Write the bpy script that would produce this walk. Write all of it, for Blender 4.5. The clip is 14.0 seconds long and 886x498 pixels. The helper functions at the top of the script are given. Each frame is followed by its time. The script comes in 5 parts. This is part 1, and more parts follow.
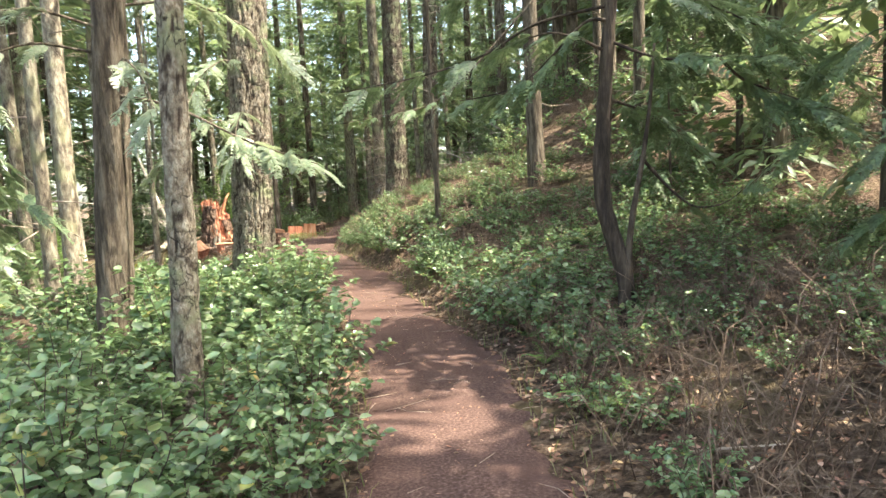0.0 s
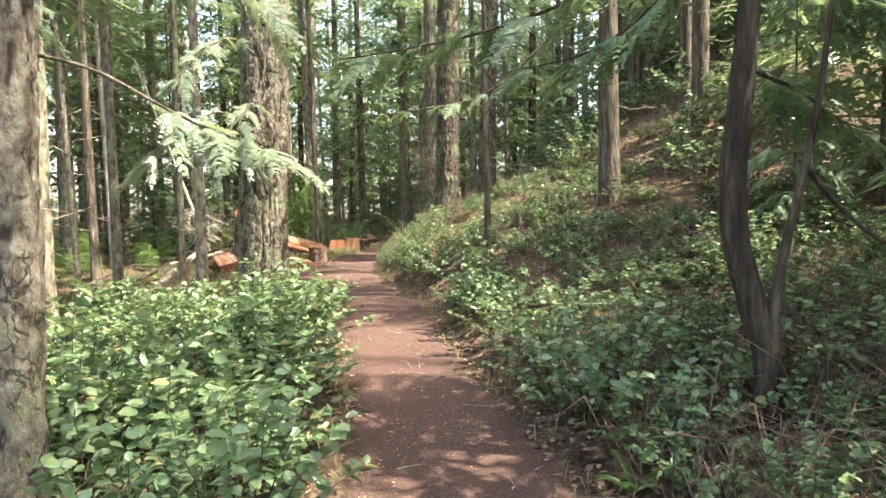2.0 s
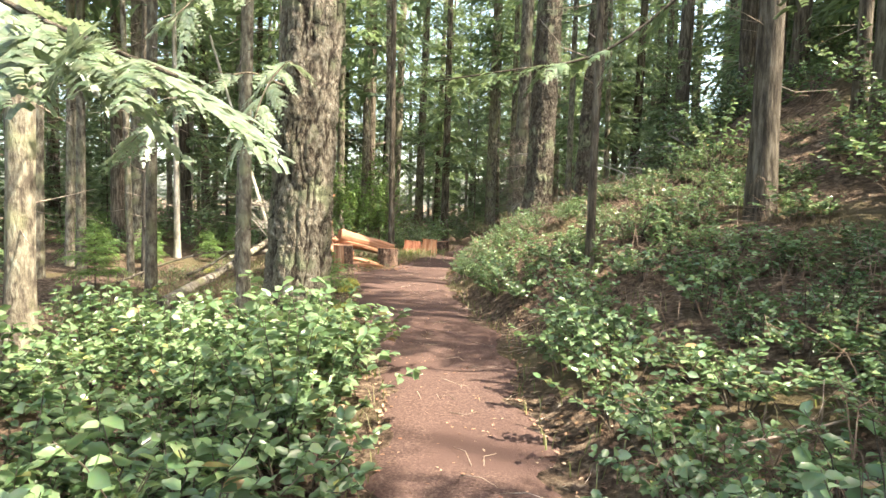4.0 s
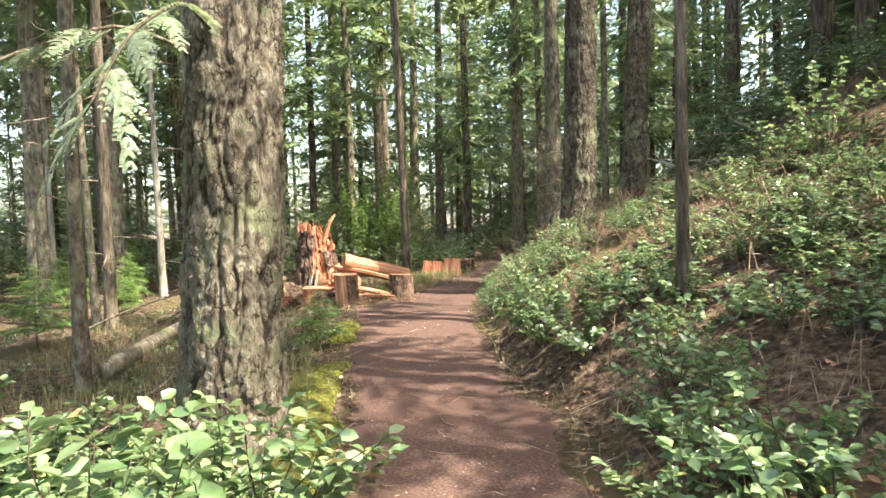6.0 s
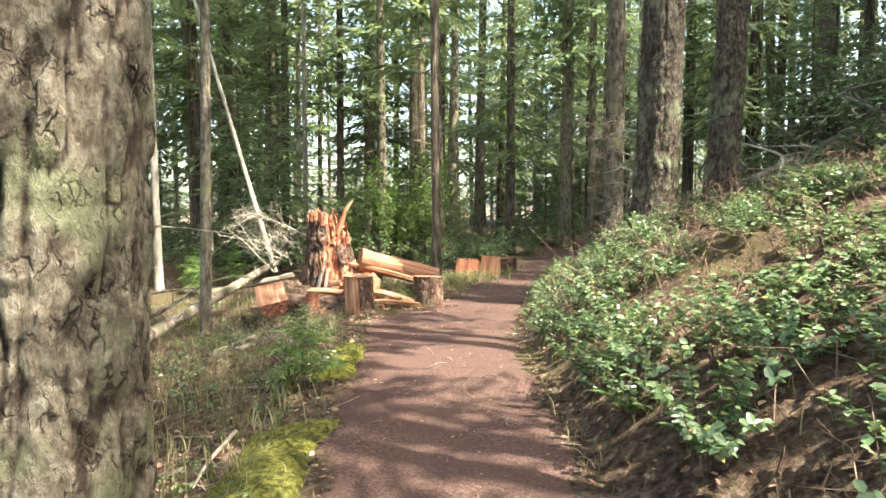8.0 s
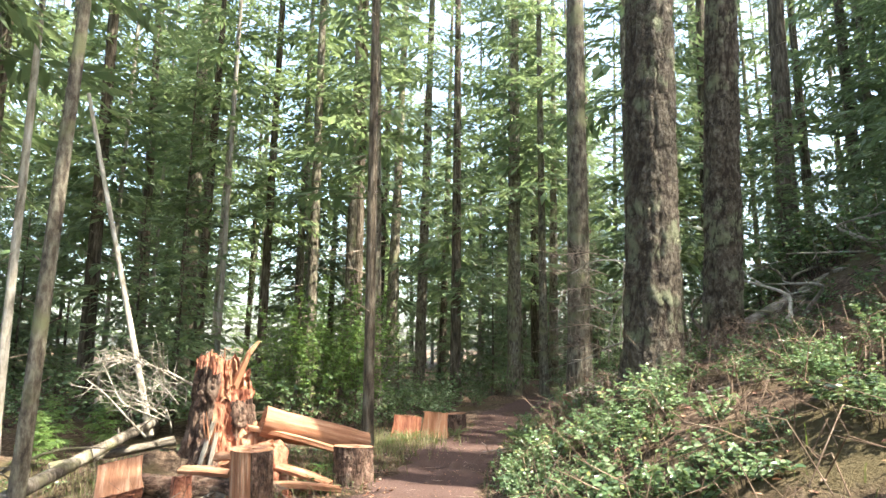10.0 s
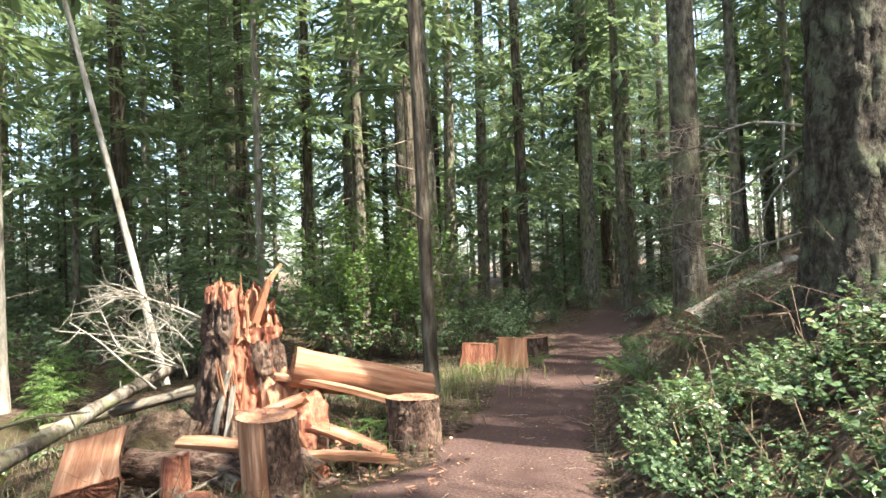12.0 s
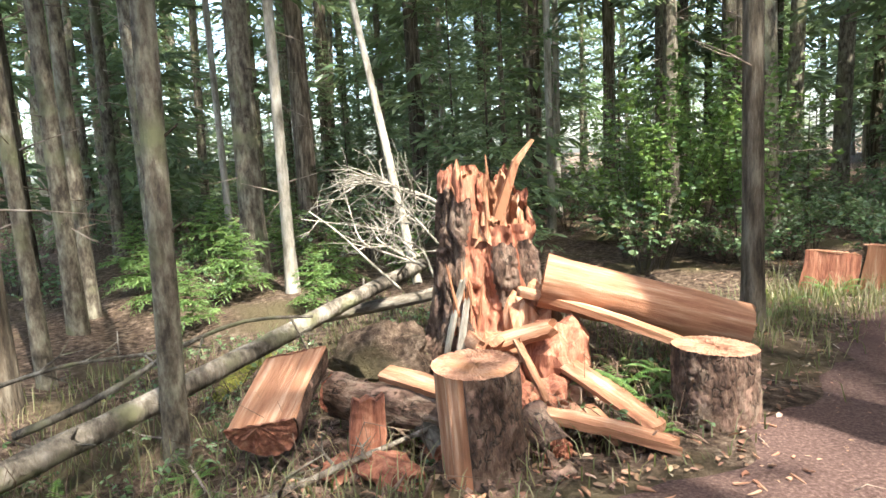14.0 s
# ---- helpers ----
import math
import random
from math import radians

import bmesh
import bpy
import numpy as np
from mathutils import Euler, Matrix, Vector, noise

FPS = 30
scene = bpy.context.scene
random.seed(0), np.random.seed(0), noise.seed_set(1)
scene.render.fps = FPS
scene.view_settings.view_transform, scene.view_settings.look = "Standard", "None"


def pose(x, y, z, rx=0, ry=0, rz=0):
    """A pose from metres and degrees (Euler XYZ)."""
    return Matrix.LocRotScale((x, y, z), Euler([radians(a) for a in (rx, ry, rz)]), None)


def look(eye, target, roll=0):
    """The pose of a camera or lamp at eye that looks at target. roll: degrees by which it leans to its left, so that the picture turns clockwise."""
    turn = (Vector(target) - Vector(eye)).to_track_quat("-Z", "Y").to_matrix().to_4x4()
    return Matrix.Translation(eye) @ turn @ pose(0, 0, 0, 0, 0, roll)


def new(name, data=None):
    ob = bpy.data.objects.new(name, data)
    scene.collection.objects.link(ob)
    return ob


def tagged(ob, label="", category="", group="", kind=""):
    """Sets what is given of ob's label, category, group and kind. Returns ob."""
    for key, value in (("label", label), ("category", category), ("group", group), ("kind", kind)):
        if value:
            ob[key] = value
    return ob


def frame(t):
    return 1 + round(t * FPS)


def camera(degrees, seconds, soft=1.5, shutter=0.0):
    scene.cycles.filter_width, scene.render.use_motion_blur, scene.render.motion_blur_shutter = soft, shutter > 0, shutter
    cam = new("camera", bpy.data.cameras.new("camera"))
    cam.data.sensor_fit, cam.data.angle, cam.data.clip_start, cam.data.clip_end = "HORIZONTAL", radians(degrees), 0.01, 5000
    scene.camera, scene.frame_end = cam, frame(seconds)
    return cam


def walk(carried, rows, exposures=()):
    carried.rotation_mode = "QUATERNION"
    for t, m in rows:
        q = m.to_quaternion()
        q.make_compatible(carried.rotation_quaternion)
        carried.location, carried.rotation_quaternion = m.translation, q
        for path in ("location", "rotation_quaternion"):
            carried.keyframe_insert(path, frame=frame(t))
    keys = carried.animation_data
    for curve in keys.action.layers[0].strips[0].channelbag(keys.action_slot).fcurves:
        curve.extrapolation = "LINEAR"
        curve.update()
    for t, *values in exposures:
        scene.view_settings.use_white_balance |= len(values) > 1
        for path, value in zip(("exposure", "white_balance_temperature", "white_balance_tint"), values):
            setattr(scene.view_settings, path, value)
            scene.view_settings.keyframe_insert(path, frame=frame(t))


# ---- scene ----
cam = camera(70.0, 14.0)
ROWS = [
    (0.0, 0.002, 0.001, 1.544, -0.10, -5.71, 3.30),
    (0.5, 0.031, 0.476, 1.536, 1.02, -4.93, 1.40),
    (1.0, 0.082, 0.950, 1.530, 3.66, -5.52, 1.80),
    (1.5, 0.123, 1.430, 1.522, 4.20, -4.61, 1.08),
    (2.0, 0.131, 1.901, 1.506, 5.30, -4.00, 1.33),
    (2.5, 0.123, 2.352, 1.489, 7.06, -3.29, 2.66),
    (3.0, 0.078, 2.833, 1.483, 10.10, -3.54, 0.85),
    (5.5, -0.446, 5.751, 1.574, 15.29, -3.66, -0.98),
    (6.0, -0.572, 6.322, 1.577, 15.45, -2.98, 1.75),
    (6.5, -0.716, 6.881, 1.574, 15.92, -3.98, 0.95),
    (7.0, -0.865, 7.415, 1.567, 17.04, -4.91, 0.65),
    (7.5, -0.992, 7.950, 1.563, 17.84, -5.08, 1.01),
    (8.0, -1.146, 8.449, 1.568, 19.02, -3.76, 0.15),
    (8.5, -1.283, 8.977, 1.586, 18.96, -0.59, 0.58),
    (9.0, -1.432, 9.525, 1.610, 17.62, 3.53, 0.01),
    (11.5, -2.385, 12.084, 1.606, 9.79, 11.03, -0.28),
    (12.0, -2.518, 12.628, 1.613, 18.97, 1.41, 2.36),
    (12.5, -2.649, 13.135, 1.606, 28.61, -5.72, 3.61),
    (13.0, -2.826, 13.574, 1.585, 33.98, -6.57, 2.04),
    (13.5, -2.988, 13.971, 1.571, 42.19, -5.98, 3.94),
    (14.0, -3.116, 14.349, 1.581, 46.79, -8.05, 3.23),
]
TINT = 8
walk(cam, [(t, pose(x, y, z, 90 + pitch, roll, yaw)) for t, x, y, z, yaw, pitch, roll in ROWS],
     exposures=[(0.0, 3.1, 7200, TINT), (3.0, 3.1, 7200, TINT), (5.5, 3.02, 7200, TINT), (7.0, 3.12, 7200, TINT), (9.0, 3.12, 6900, TINT), (11.5, 2.9, 6600, TINT), (14.0, 2.85, 6400, TINT)])

# ---- light ----
SUN_AZ, SUN_EL = radians(-7), radians(58)      # from the right-hand side of the trail
world = bpy.data.worlds.new("sky")
scene.world = world
world.use_nodes = True
wn = world.node_tree.nodes
sky = wn.new("ShaderNodeTexSky")
sky.sky_type = "NISHITA"
sky.sun_disc = False
sky.sun_elevation = SUN_EL
sky.sun_rotation = radians(90) - SUN_AZ
sky.air_density, sky.dust_density = 1.0, 3.0
wn["Background"].inputs["Strength"].default_value = 0.15
world.node_tree.links.new(sky.outputs[0], wn["Background"].inputs["Color"])
sun = new("sun", bpy.data.lights.new("sun", "SUN"))
sun.data.energy, sun.data.angle, sun.data.color = 2.9, radians(0.53), (1.0, 0.95, 0.86)
sun.matrix_world = look((30 * math.cos(SUN_AZ) * math.cos(SUN_EL), 30 * math.sin(SUN_AZ) * math.cos(SUN_EL), 30 * math.sin(SUN_EL)), (0, 0, 0))


# ---- materials ----
def nodes_of(name):
    m = bpy.data.materials.new(name)
    m.use_nodes = True
    nt = m.node_tree
    return m, nt, nt.nodes["Principled BSDF"], lambda k: nt.nodes.new("ShaderNode" + k)


def ramp(nt, stops):
    r = nt.nodes.new("ShaderNodeValToRGB")
    while len(r.color_ramp.elements) < len(stops):
        r.color_ramp.elements.new(0.5)
    for e, (p, c) in zip(r.color_ramp.elements, stops):
        e.position, e.color = p, (*c, 1)
    return r


def rough_mat(name, stops, scale=6.0, stretch=(1, 1, 1), rough=0.85, bump=0.4, depth=0.02, patch=None, patch_scale=1.2, patch_at=(0.52, 0.64), vary=0.25, spec=0.25):
    """A matt natural surface: grain from a stretched noise, a second coarser patch colour, relief, and a shade of its own for each object."""
    m, nt, bsdf, n = nodes_of(name)
    link = nt.links.new
    co, mp = n("TexCoord"), n("Mapping")
    mp.inputs["Scale"].default_value = stretch
    link(co.outputs["Object"], mp.inputs[0])
    fine = n("TexNoise")
    fine.inputs["Scale"].default_value, fine.inputs["Detail"].default_value, fine.inputs["Roughness"].default_value = scale, 8, 0.68
    link(mp.outputs[0], fine.inputs["Vector"])
    col = ramp(nt, [(0.5 + (p - 0.5) * 0.6, c) for p, c in stops])
    link(fine.outputs["Fac"], col.inputs[0])
    out = col.outputs[0]
    if patch:
        pn = n("TexNoise")
        pn.inputs["Scale"].default_value, pn.inputs["Detail"].default_value = patch_scale, 6
        link(co.outputs["Object"], pn.inputs["Vector"])
        pr = ramp(nt, [(patch_at[0], (0, 0, 0)), (patch_at[1], (1, 1, 1))])
        link(pn.outputs["Fac"], pr.inputs[0])
        mx = n("Mix")
        mx.data_type = "RGBA"
        link(pr.outputs[0], mx.inputs[0])
        link(out, mx.inputs[6])
        mx.inputs[7].default_value = (*patch, 1)
        out = mx.outputs[2]
    info, hs, mr = n("ObjectInfo"), n("HueSaturation"), n("MapRange")
    mr.inputs["To Min"].default_value, mr.inputs["To Max"].default_value = 1 - vary, 1 + vary
    link(info.outputs["Random"], mr.inputs[0])
    link(mr.outputs[0], hs.inputs["Value"])
    link(out, hs.inputs["Color"])
    link(hs.outputs[0], bsdf.inputs["Base Color"])
    bp = n("Bump")
    bp.inputs["Strength"].default_value, bp.inputs["Distance"].default_value = bump, depth * 3
    link(fine.outputs["Fac"], bp.inputs["Height"])
    link(bp.outputs[0], bsdf.inputs["Normal"])
    bsdf.inputs["Roughness"].default_value = rough
    bsdf.inputs["Specular IOR Level"].default_value = spec
    return m


def leaf_mat(name, stops, rough=0.45, through_light=0.35, tint=(0.35, 0.5, 0.08)):
    """Leaves: each leaf its own shade, glossy above, light shining through."""
    m, nt, bsdf, n = nodes_of(name)
    link = nt.links.new
    geo = n("NewGeometry")
    col = ramp(nt, stops)
    link(geo.outputs["Random Per Island"], col.inputs[0])
    tex = n("TexNoise")
    tex.inputs["Scale"].default_value = 30
    mx = n("Mix")
    mx.data_type, mx.blend_type = "RGBA", "MULTIPLY"
    mx.inputs[0].default_value = 0.5
    link(col.outputs[0], mx.inputs[6])
    link(tex.outputs["Color"], mx.inputs[7])
    hs = n("HueSaturation")
    hs.inputs["Value"].default_value = 1.35
    link(mx.outputs[2], hs.inputs["Color"])
    link(hs.outputs[0], bsdf.inputs["Base Color"])
    bsdf.inputs["Roughness"].default_value = rough
    tr = n("BsdfTranslucent")
    t2 = n("Mix")
    t2.data_type, t2.blend_type = "RGBA", "MIX"
    t2.inputs[0].default_value = 0.5
    link(col.outputs[0], t2.inputs[6])
    t2.inputs[7].default_value = (*tint, 1)
    link(t2.outputs[2], tr.inputs["Color"])
    sh = n("MixShader")
    sh.inputs[0].default_value = through_light
    link(bsdf.outputs[0], sh.inputs[1])
    link(tr.outputs[0], sh.inputs[2])
    link(sh.outputs[0], nt.nodes["Material Output"].inputs["Surface"])
    return m


M_FIR = rough_mat("fir_bark", [(0.3, (0.13, 0.1, 0.073)), (0.45, (0.2, 0.165, 0.122)), (0.58, (0.27, 0.235, 0.18)), (0.75, (0.37, 0.34, 0.27))], 24, (1, 1, 0.6), bump=1.0, depth=0.03, patch=(0.22, 0.23, 0.14), patch_scale=3.5)
# furrows: dark inner bark, their shade put into the colour; lichen-grey plates between
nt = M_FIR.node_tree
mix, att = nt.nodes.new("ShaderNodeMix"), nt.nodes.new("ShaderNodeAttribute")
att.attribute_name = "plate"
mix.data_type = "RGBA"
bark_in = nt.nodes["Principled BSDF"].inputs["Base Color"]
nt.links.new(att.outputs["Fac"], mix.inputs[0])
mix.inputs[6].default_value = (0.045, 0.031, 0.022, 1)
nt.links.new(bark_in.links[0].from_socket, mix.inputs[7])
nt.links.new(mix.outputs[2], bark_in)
def add_cracks(m, scale, squash, width, depth):
    """Irregular dark cracks between bark plates, in colour and relief."""
    nt = m.node_tree
    n = lambda k: nt.nodes.new("ShaderNode" + k)
    link = nt.links.new
    co, mp, wob, add, vor, rmp, mx = n("TexCoord"), n("Mapping"), n("TexNoise"), n("VectorMath"), n("TexVoronoi"), ramp(nt, [(0.0, (0, 0, 0)), (width, (1, 1, 1))]), n("Mix")
    wob.inputs["Scale"].default_value, wob.inputs["Detail"].default_value = 11, 5
    sc = n("VectorMath")
    sc.operation = "SCALE"
    sc.inputs["Scale"].default_value = 0.11
    link(co.outputs["Object"], wob.inputs["Vector"])
    link(wob.outputs["Color"], sc.inputs[0])
    link(co.outputs["Object"], add.inputs[0])
    link(sc.outputs[0], add.inputs[1])
    mp.inputs["Scale"].default_value = (1, 1, squash)
    link(add.outputs[0], mp.inputs[0])
    vor.feature = "DISTANCE_TO_EDGE"
    vor.inputs["Scale"].default_value = scale
    link(mp.outputs[0], vor.inputs["Vector"])
    gap = n("Math")
    gap.operation = "MULTIPLY_ADD"
    brk = n("TexNoise")
    brk.inputs["Scale"].default_value, brk.inputs["Detail"].default_value = 9, 4
    far = n("MapRange")
    far.inputs["From Min"].default_value, far.inputs["From Max"].default_value, far.inputs["To Max"].default_value = 0.42, 0.62, 0.16
    link(co.outputs["Object"], brk.inputs["Vector"])
    link(brk.outputs["Fac"], far.inputs[0])
    link(vor.outputs["Distance"], gap.inputs[0])
    gap.inputs[1].default_value = 1.0
    link(far.outputs[0], gap.inputs[2])
    link(gap.outputs[0], rmp.inputs[0])
    bsdf = nt.nodes["Principled BSDF"]
    mx.data_type = "RGBA"
    link(rmp.outputs[0], mx.inputs[0])
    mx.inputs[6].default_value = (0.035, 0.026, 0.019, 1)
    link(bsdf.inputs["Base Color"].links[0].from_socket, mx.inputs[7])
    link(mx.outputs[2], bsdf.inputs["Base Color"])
    bp = n("Bump")
    bp.inputs["Strength"].default_value, bp.inputs["Distance"].default_value = 1.0, depth
    link(rmp.outputs[0], bp.inputs["Height"])
    link(bsdf.inputs["Normal"].links[0].from_socket, bp.inputs["Normal"])
    link(bp.outputs[0], bsdf.inputs["Normal"])


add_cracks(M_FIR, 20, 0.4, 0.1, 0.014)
M_OLDFIR = M_FIR.copy()
M_OLDFIR.name = "dark_fir_bark"
for node in M_OLDFIR.node_tree.nodes:
    if node.bl_idname == "ShaderNodeValToRGB" and len(node.color_ramp.elements) == 4:
        for el, c in zip(node.color_ramp.elements, [(0.06, 0.046, 0.034), (0.1, 0.079, 0.057), (0.145, 0.12, 0.088), (0.21, 0.185, 0.145)]):
            el.color = (*c, 1)
M_BARK = rough_mat("grey_bark", [(0.3, (0.06, 0.047, 0.036)), (0.5, (0.155, 0.13, 0.095)), (0.72, (0.28, 0.26, 0.195))], 14, (1, 1, 0.4), bump=0.9, depth=0.02, patch=(0.2, 0.2, 0.11), patch_scale=1.7)
M_DARK = rough_mat("brown_bark", [(0.3, (0.035, 0.026, 0.018)), (0.5, (0.095, 0.074, 0.052)), (0.72, (0.19, 0.16, 0.12))], 16, (1, 1, 0.16), bump=0.9, depth=0.02)
M_CEDARBARK = rough_mat("dark_cedar_bark", [(0.3, (0.022, 0.015, 0.011)), (0.5, (0.055, 0.039, 0.028)), (0.72, (0.11, 0.083, 0.06))], 16, (1, 1, 0.16), bump=0.9, depth=0.015)
M_PALE = rough_mat("pale_dead_wood", [(0.3, (0.15, 0.13, 0.1)), (0.5, (0.29, 0.26, 0.21)), (0.75, (0.45, 0.41, 0.35))], 9, (1, 1, 0.25), bump=0.4, depth=0.01)
M_LOG = rough_mat("weathered_log", [(0.3, (0.05, 0.04, 0.03)), (0.5, (0.155, 0.13, 0.1)), (0.72, (0.31, 0.275, 0.225))], 7, (1, 1, 0.3), bump=1.0, depth=0.03, patch=(0.16, 0.155, 0.085), patch_scale=2.5)
M_BRUSH = rough_mat("dead_brush", [(0.3, (0.06, 0.038, 0.025)), (0.5, (0.12, 0.08, 0.055)), (0.75, (0.22, 0.16, 0.115))], 4, bump=0.2)
M_TWIG = rough_mat("dead_twigs", [(0.3, (0.12, 0.09, 0.07)), (0.5, (0.26, 0.2, 0.155)), (0.75, (0.44, 0.37, 0.3))], 4, bump=0.2)
M_WOOD = rough_mat("fresh_split_wood", [(0.26, (0.21, 0.088, 0.046)), (0.44, (0.3, 0.138, 0.074)), (0.58, (0.37, 0.19, 0.11)), (0.76, (0.49, 0.31, 0.205))], 19, (1, 1, 0.07), rough=0.75, bump=0.5, depth=0.015, patch=(0.36, 0.16, 0.085), patch_scale=2.2, vary=0.1)
M_END = rough_mat("sawn_end_grain", [(0.3, (0.17, 0.08, 0.048)), (0.5, (0.28, 0.14, 0.085)), (0.72, (0.4, 0.23, 0.15))], 10, (1, 1, 1), rough=0.75, bump=0.2, depth=0.01, patch=(0.4, 0.2, 0.1), patch_scale=4, vary=0.08)
M_RED = rough_mat("red_rotten_wood", [(0.3, (0.17, 0.06, 0.037)), (0.5, (0.31, 0.12, 0.072)), (0.66, (0.4, 0.175, 0.105)), (0.8, (0.5, 0.27, 0.175))], 17, (1, 1, 0.16), rough=0.85, bump=0.8, depth=0.02, vary=0.15)
M_STUMPBARK = rough_mat("stump_bark", [(0.3, (0.042, 0.024, 0.017)), (0.5, (0.12, 0.071, 0.05)), (0.7, (0.24, 0.17, 0.125))], 14, (1, 1, 0.4), bump=1.0, depth=0.02, patch=(0.25, 0.155, 0.115), patch_scale=8, patch_at=(0.55, 0.62), vary=0.1)
M_CHIP = rough_mat("wood_chips", [(0.3, (0.2, 0.09, 0.055)), (0.55, (0.34, 0.185, 0.115)), (0.75, (0.45, 0.3, 0.2))], 5, vary=0.3)
add_cracks(M_STUMPBARK, 26, 0.28, 0.09, 0.012)
M_MOSS = rough_mat("moss", [(0.3, (0.05, 0.055, 0.01)), (0.5, (0.15, 0.15, 0.025)), (0.7, (0.27, 0.26, 0.05))], 22, bump=1.0, depth=0.03, rough=0.95)
M_PATH = rough_mat("packed_red_dirt", [(0.25, (0.045, 0.026, 0.021)), (0.45, (0.074, 0.045, 0.037)), (0.6, (0.096, 0.06, 0.05)), (0.78, (0.15, 0.103, 0.088))], 55, (1, 1, 1), rough=0.95, bump=0.45, depth=0.008, patch=(0.07, 0.042, 0.035), patch_scale=0.9, vary=0.0, spec=0.1)
M_DUFF = rough_mat("forest_litter", [(0.28, (0.042, 0.03, 0.021)), (0.46, (0.105, 0.07, 0.05)), (0.6, (0.17, 0.12, 0.084)), (0.76, (0.28, 0.21, 0.155))], 13, (1, 1, 1), rough=0.95, bump=1.0, depth=0.05, patch=(0.125, 0.1, 0.055), patch_scale=0.7, vary=0.0, spec=0.1)
M_SALAL = leaf_mat("salal_leaf", [(0.0, (0.065, 0.11, 0.05)), (0.35, (0.115, 0.175, 0.08)), (0.7, (0.16, 0.225, 0.115)), (0.95, (0.21, 0.28, 0.145)), (0.985, (0.3, 0.32, 0.1)), (1.0, (0.28, 0.18, 0.09))], rough=0.25, through_light=0.28, tint=(0.26, 0.36, 0.13))
M_NEEDLE = leaf_mat("conifer_foliage", [(0.0, (0.055, 0.088, 0.048)), (0.5, (0.11, 0.165, 0.08)), (1.0, (0.19, 0.26, 0.12))], rough=0.42, through_light=0.45, tint=(0.28, 0.35, 0.14))
M_CEDAR = leaf_mat("cedar_spray", [(0.0, (0.06, 0.095, 0.05)), (0.5, (0.105, 0.155, 0.08)), (1.0, (0.18, 0.25, 0.13))], rough=0.36, through_light=0.4, tint=(0.3, 0.37, 0.17))
# pale hemlock undersides, lightened further: silvery sun glare put into the colour
M_HEMLOCK_LIT = leaf_mat("hemlock_spray_sunlit", [(0.0, (0.11, 0.145, 0.095)), (0.5, (0.18, 0.225, 0.145)), (1.0, (0.27, 0.32, 0.22))], rough=0.34, through_light=0.4, tint=(0.36, 0.42, 0.2))
M_BRIGHT = leaf_mat("bright_leaf", [(0.0, (0.075, 0.13, 0.04)), (0.5, (0.12, 0.2, 0.06)), (1.0, (0.19, 0.29, 0.09))], rough=0.5, through_light=0.45, tint=(0.26, 0.38, 0.08))
M_FERN = leaf_mat("fern_frond", [(0.0, (0.05, 0.11, 0.03)), (0.5, (0.09, 0.17, 0.045)), (1.0, (0.17, 0.25, 0.07))], rough=0.5, through_light=0.4)
M_DRYLEAF = leaf_mat("dry_leaf", [(0.0, (0.12, 0.06, 0.035)), (0.5, (0.24, 0.13, 0.08)), (0.85, (0.31, 0.2, 0.125)), (1.0, (0.38, 0.28, 0.2))], rough=0.8, through_light=0.1, tint=(0.4, 0.2, 0.1))
M_GRASS = leaf_mat("dry_grass", [(0.0, (0.06, 0.065, 0.03)), (0.5, (0.13, 0.12, 0.06)), (1.0, (0.27, 0.225, 0.13))], rough=0.7, through_light=0.3)


# ---- mesh helpers ----
rng = np.random.default_rng(7)


def mesh_of(name, verts, faces, material, smooth=True):
    me = bpy.data.meshes.new(name)
    faces = [np.asarray(f, int) for f in (faces if isinstance(faces, list) else [faces])]
    verts = np.asarray(verts, float)
    me.vertices.add(len(verts))
    me.vertices.foreach_set("co", verts.ravel())
    loops = np.concatenate([f.ravel() for f in faces])
    sizes = np.concatenate([np.full(len(f), f.shape[1]) for f in faces])
    me.loops.add(len(loops))
    me.loops.foreach_set("vertex_index", loops)
    me.polygons.add(len(sizes))
    me.polygons.foreach_set("loop_start", np.concatenate([[0], np.cumsum(sizes)[:-1]]))
    me.polygons.foreach_set("loop_total", sizes)
    me.polygons.foreach_set("use_smooth", np.full(len(sizes), smooth))
    me.update(calc_edges=True)
    me.validate()
    me.materials.append(material)
    return me


def part(name, me, parent=None, label="", kind=""):
    ob = new(name, me)
    if parent:
        ob.parent = parent
    return tagged(ob, label, kind=kind)


def thing(name, m, label, category, group="", kind=""):
    ob = new(name)
    ob.empty_display_size = 0.1
    ob.matrix_basis = m
    return tagged(ob, label, category, group, kind)


class Geo:
    """Collects pieces of one mesh."""

    def __init__(self):
        self.v, self.f, self.n = [], {3: [], 4: []}, 0

    def add(self, verts, faces):
        faces = np.asarray(faces, int)
        self.v.append(np.asarray(verts, float))
        self.f[faces.shape[1]].append(faces + self.n)
        self.n += len(verts)

    def mesh(self, name, material, smooth=True):
        return mesh_of(name, np.concatenate(self.v), [np.concatenate(f) for f in self.f.values() if f], material, smooth)


def unit(a):
    return a / np.maximum(np.linalg.norm(a, axis=-1, keepdims=True), 1e-9)


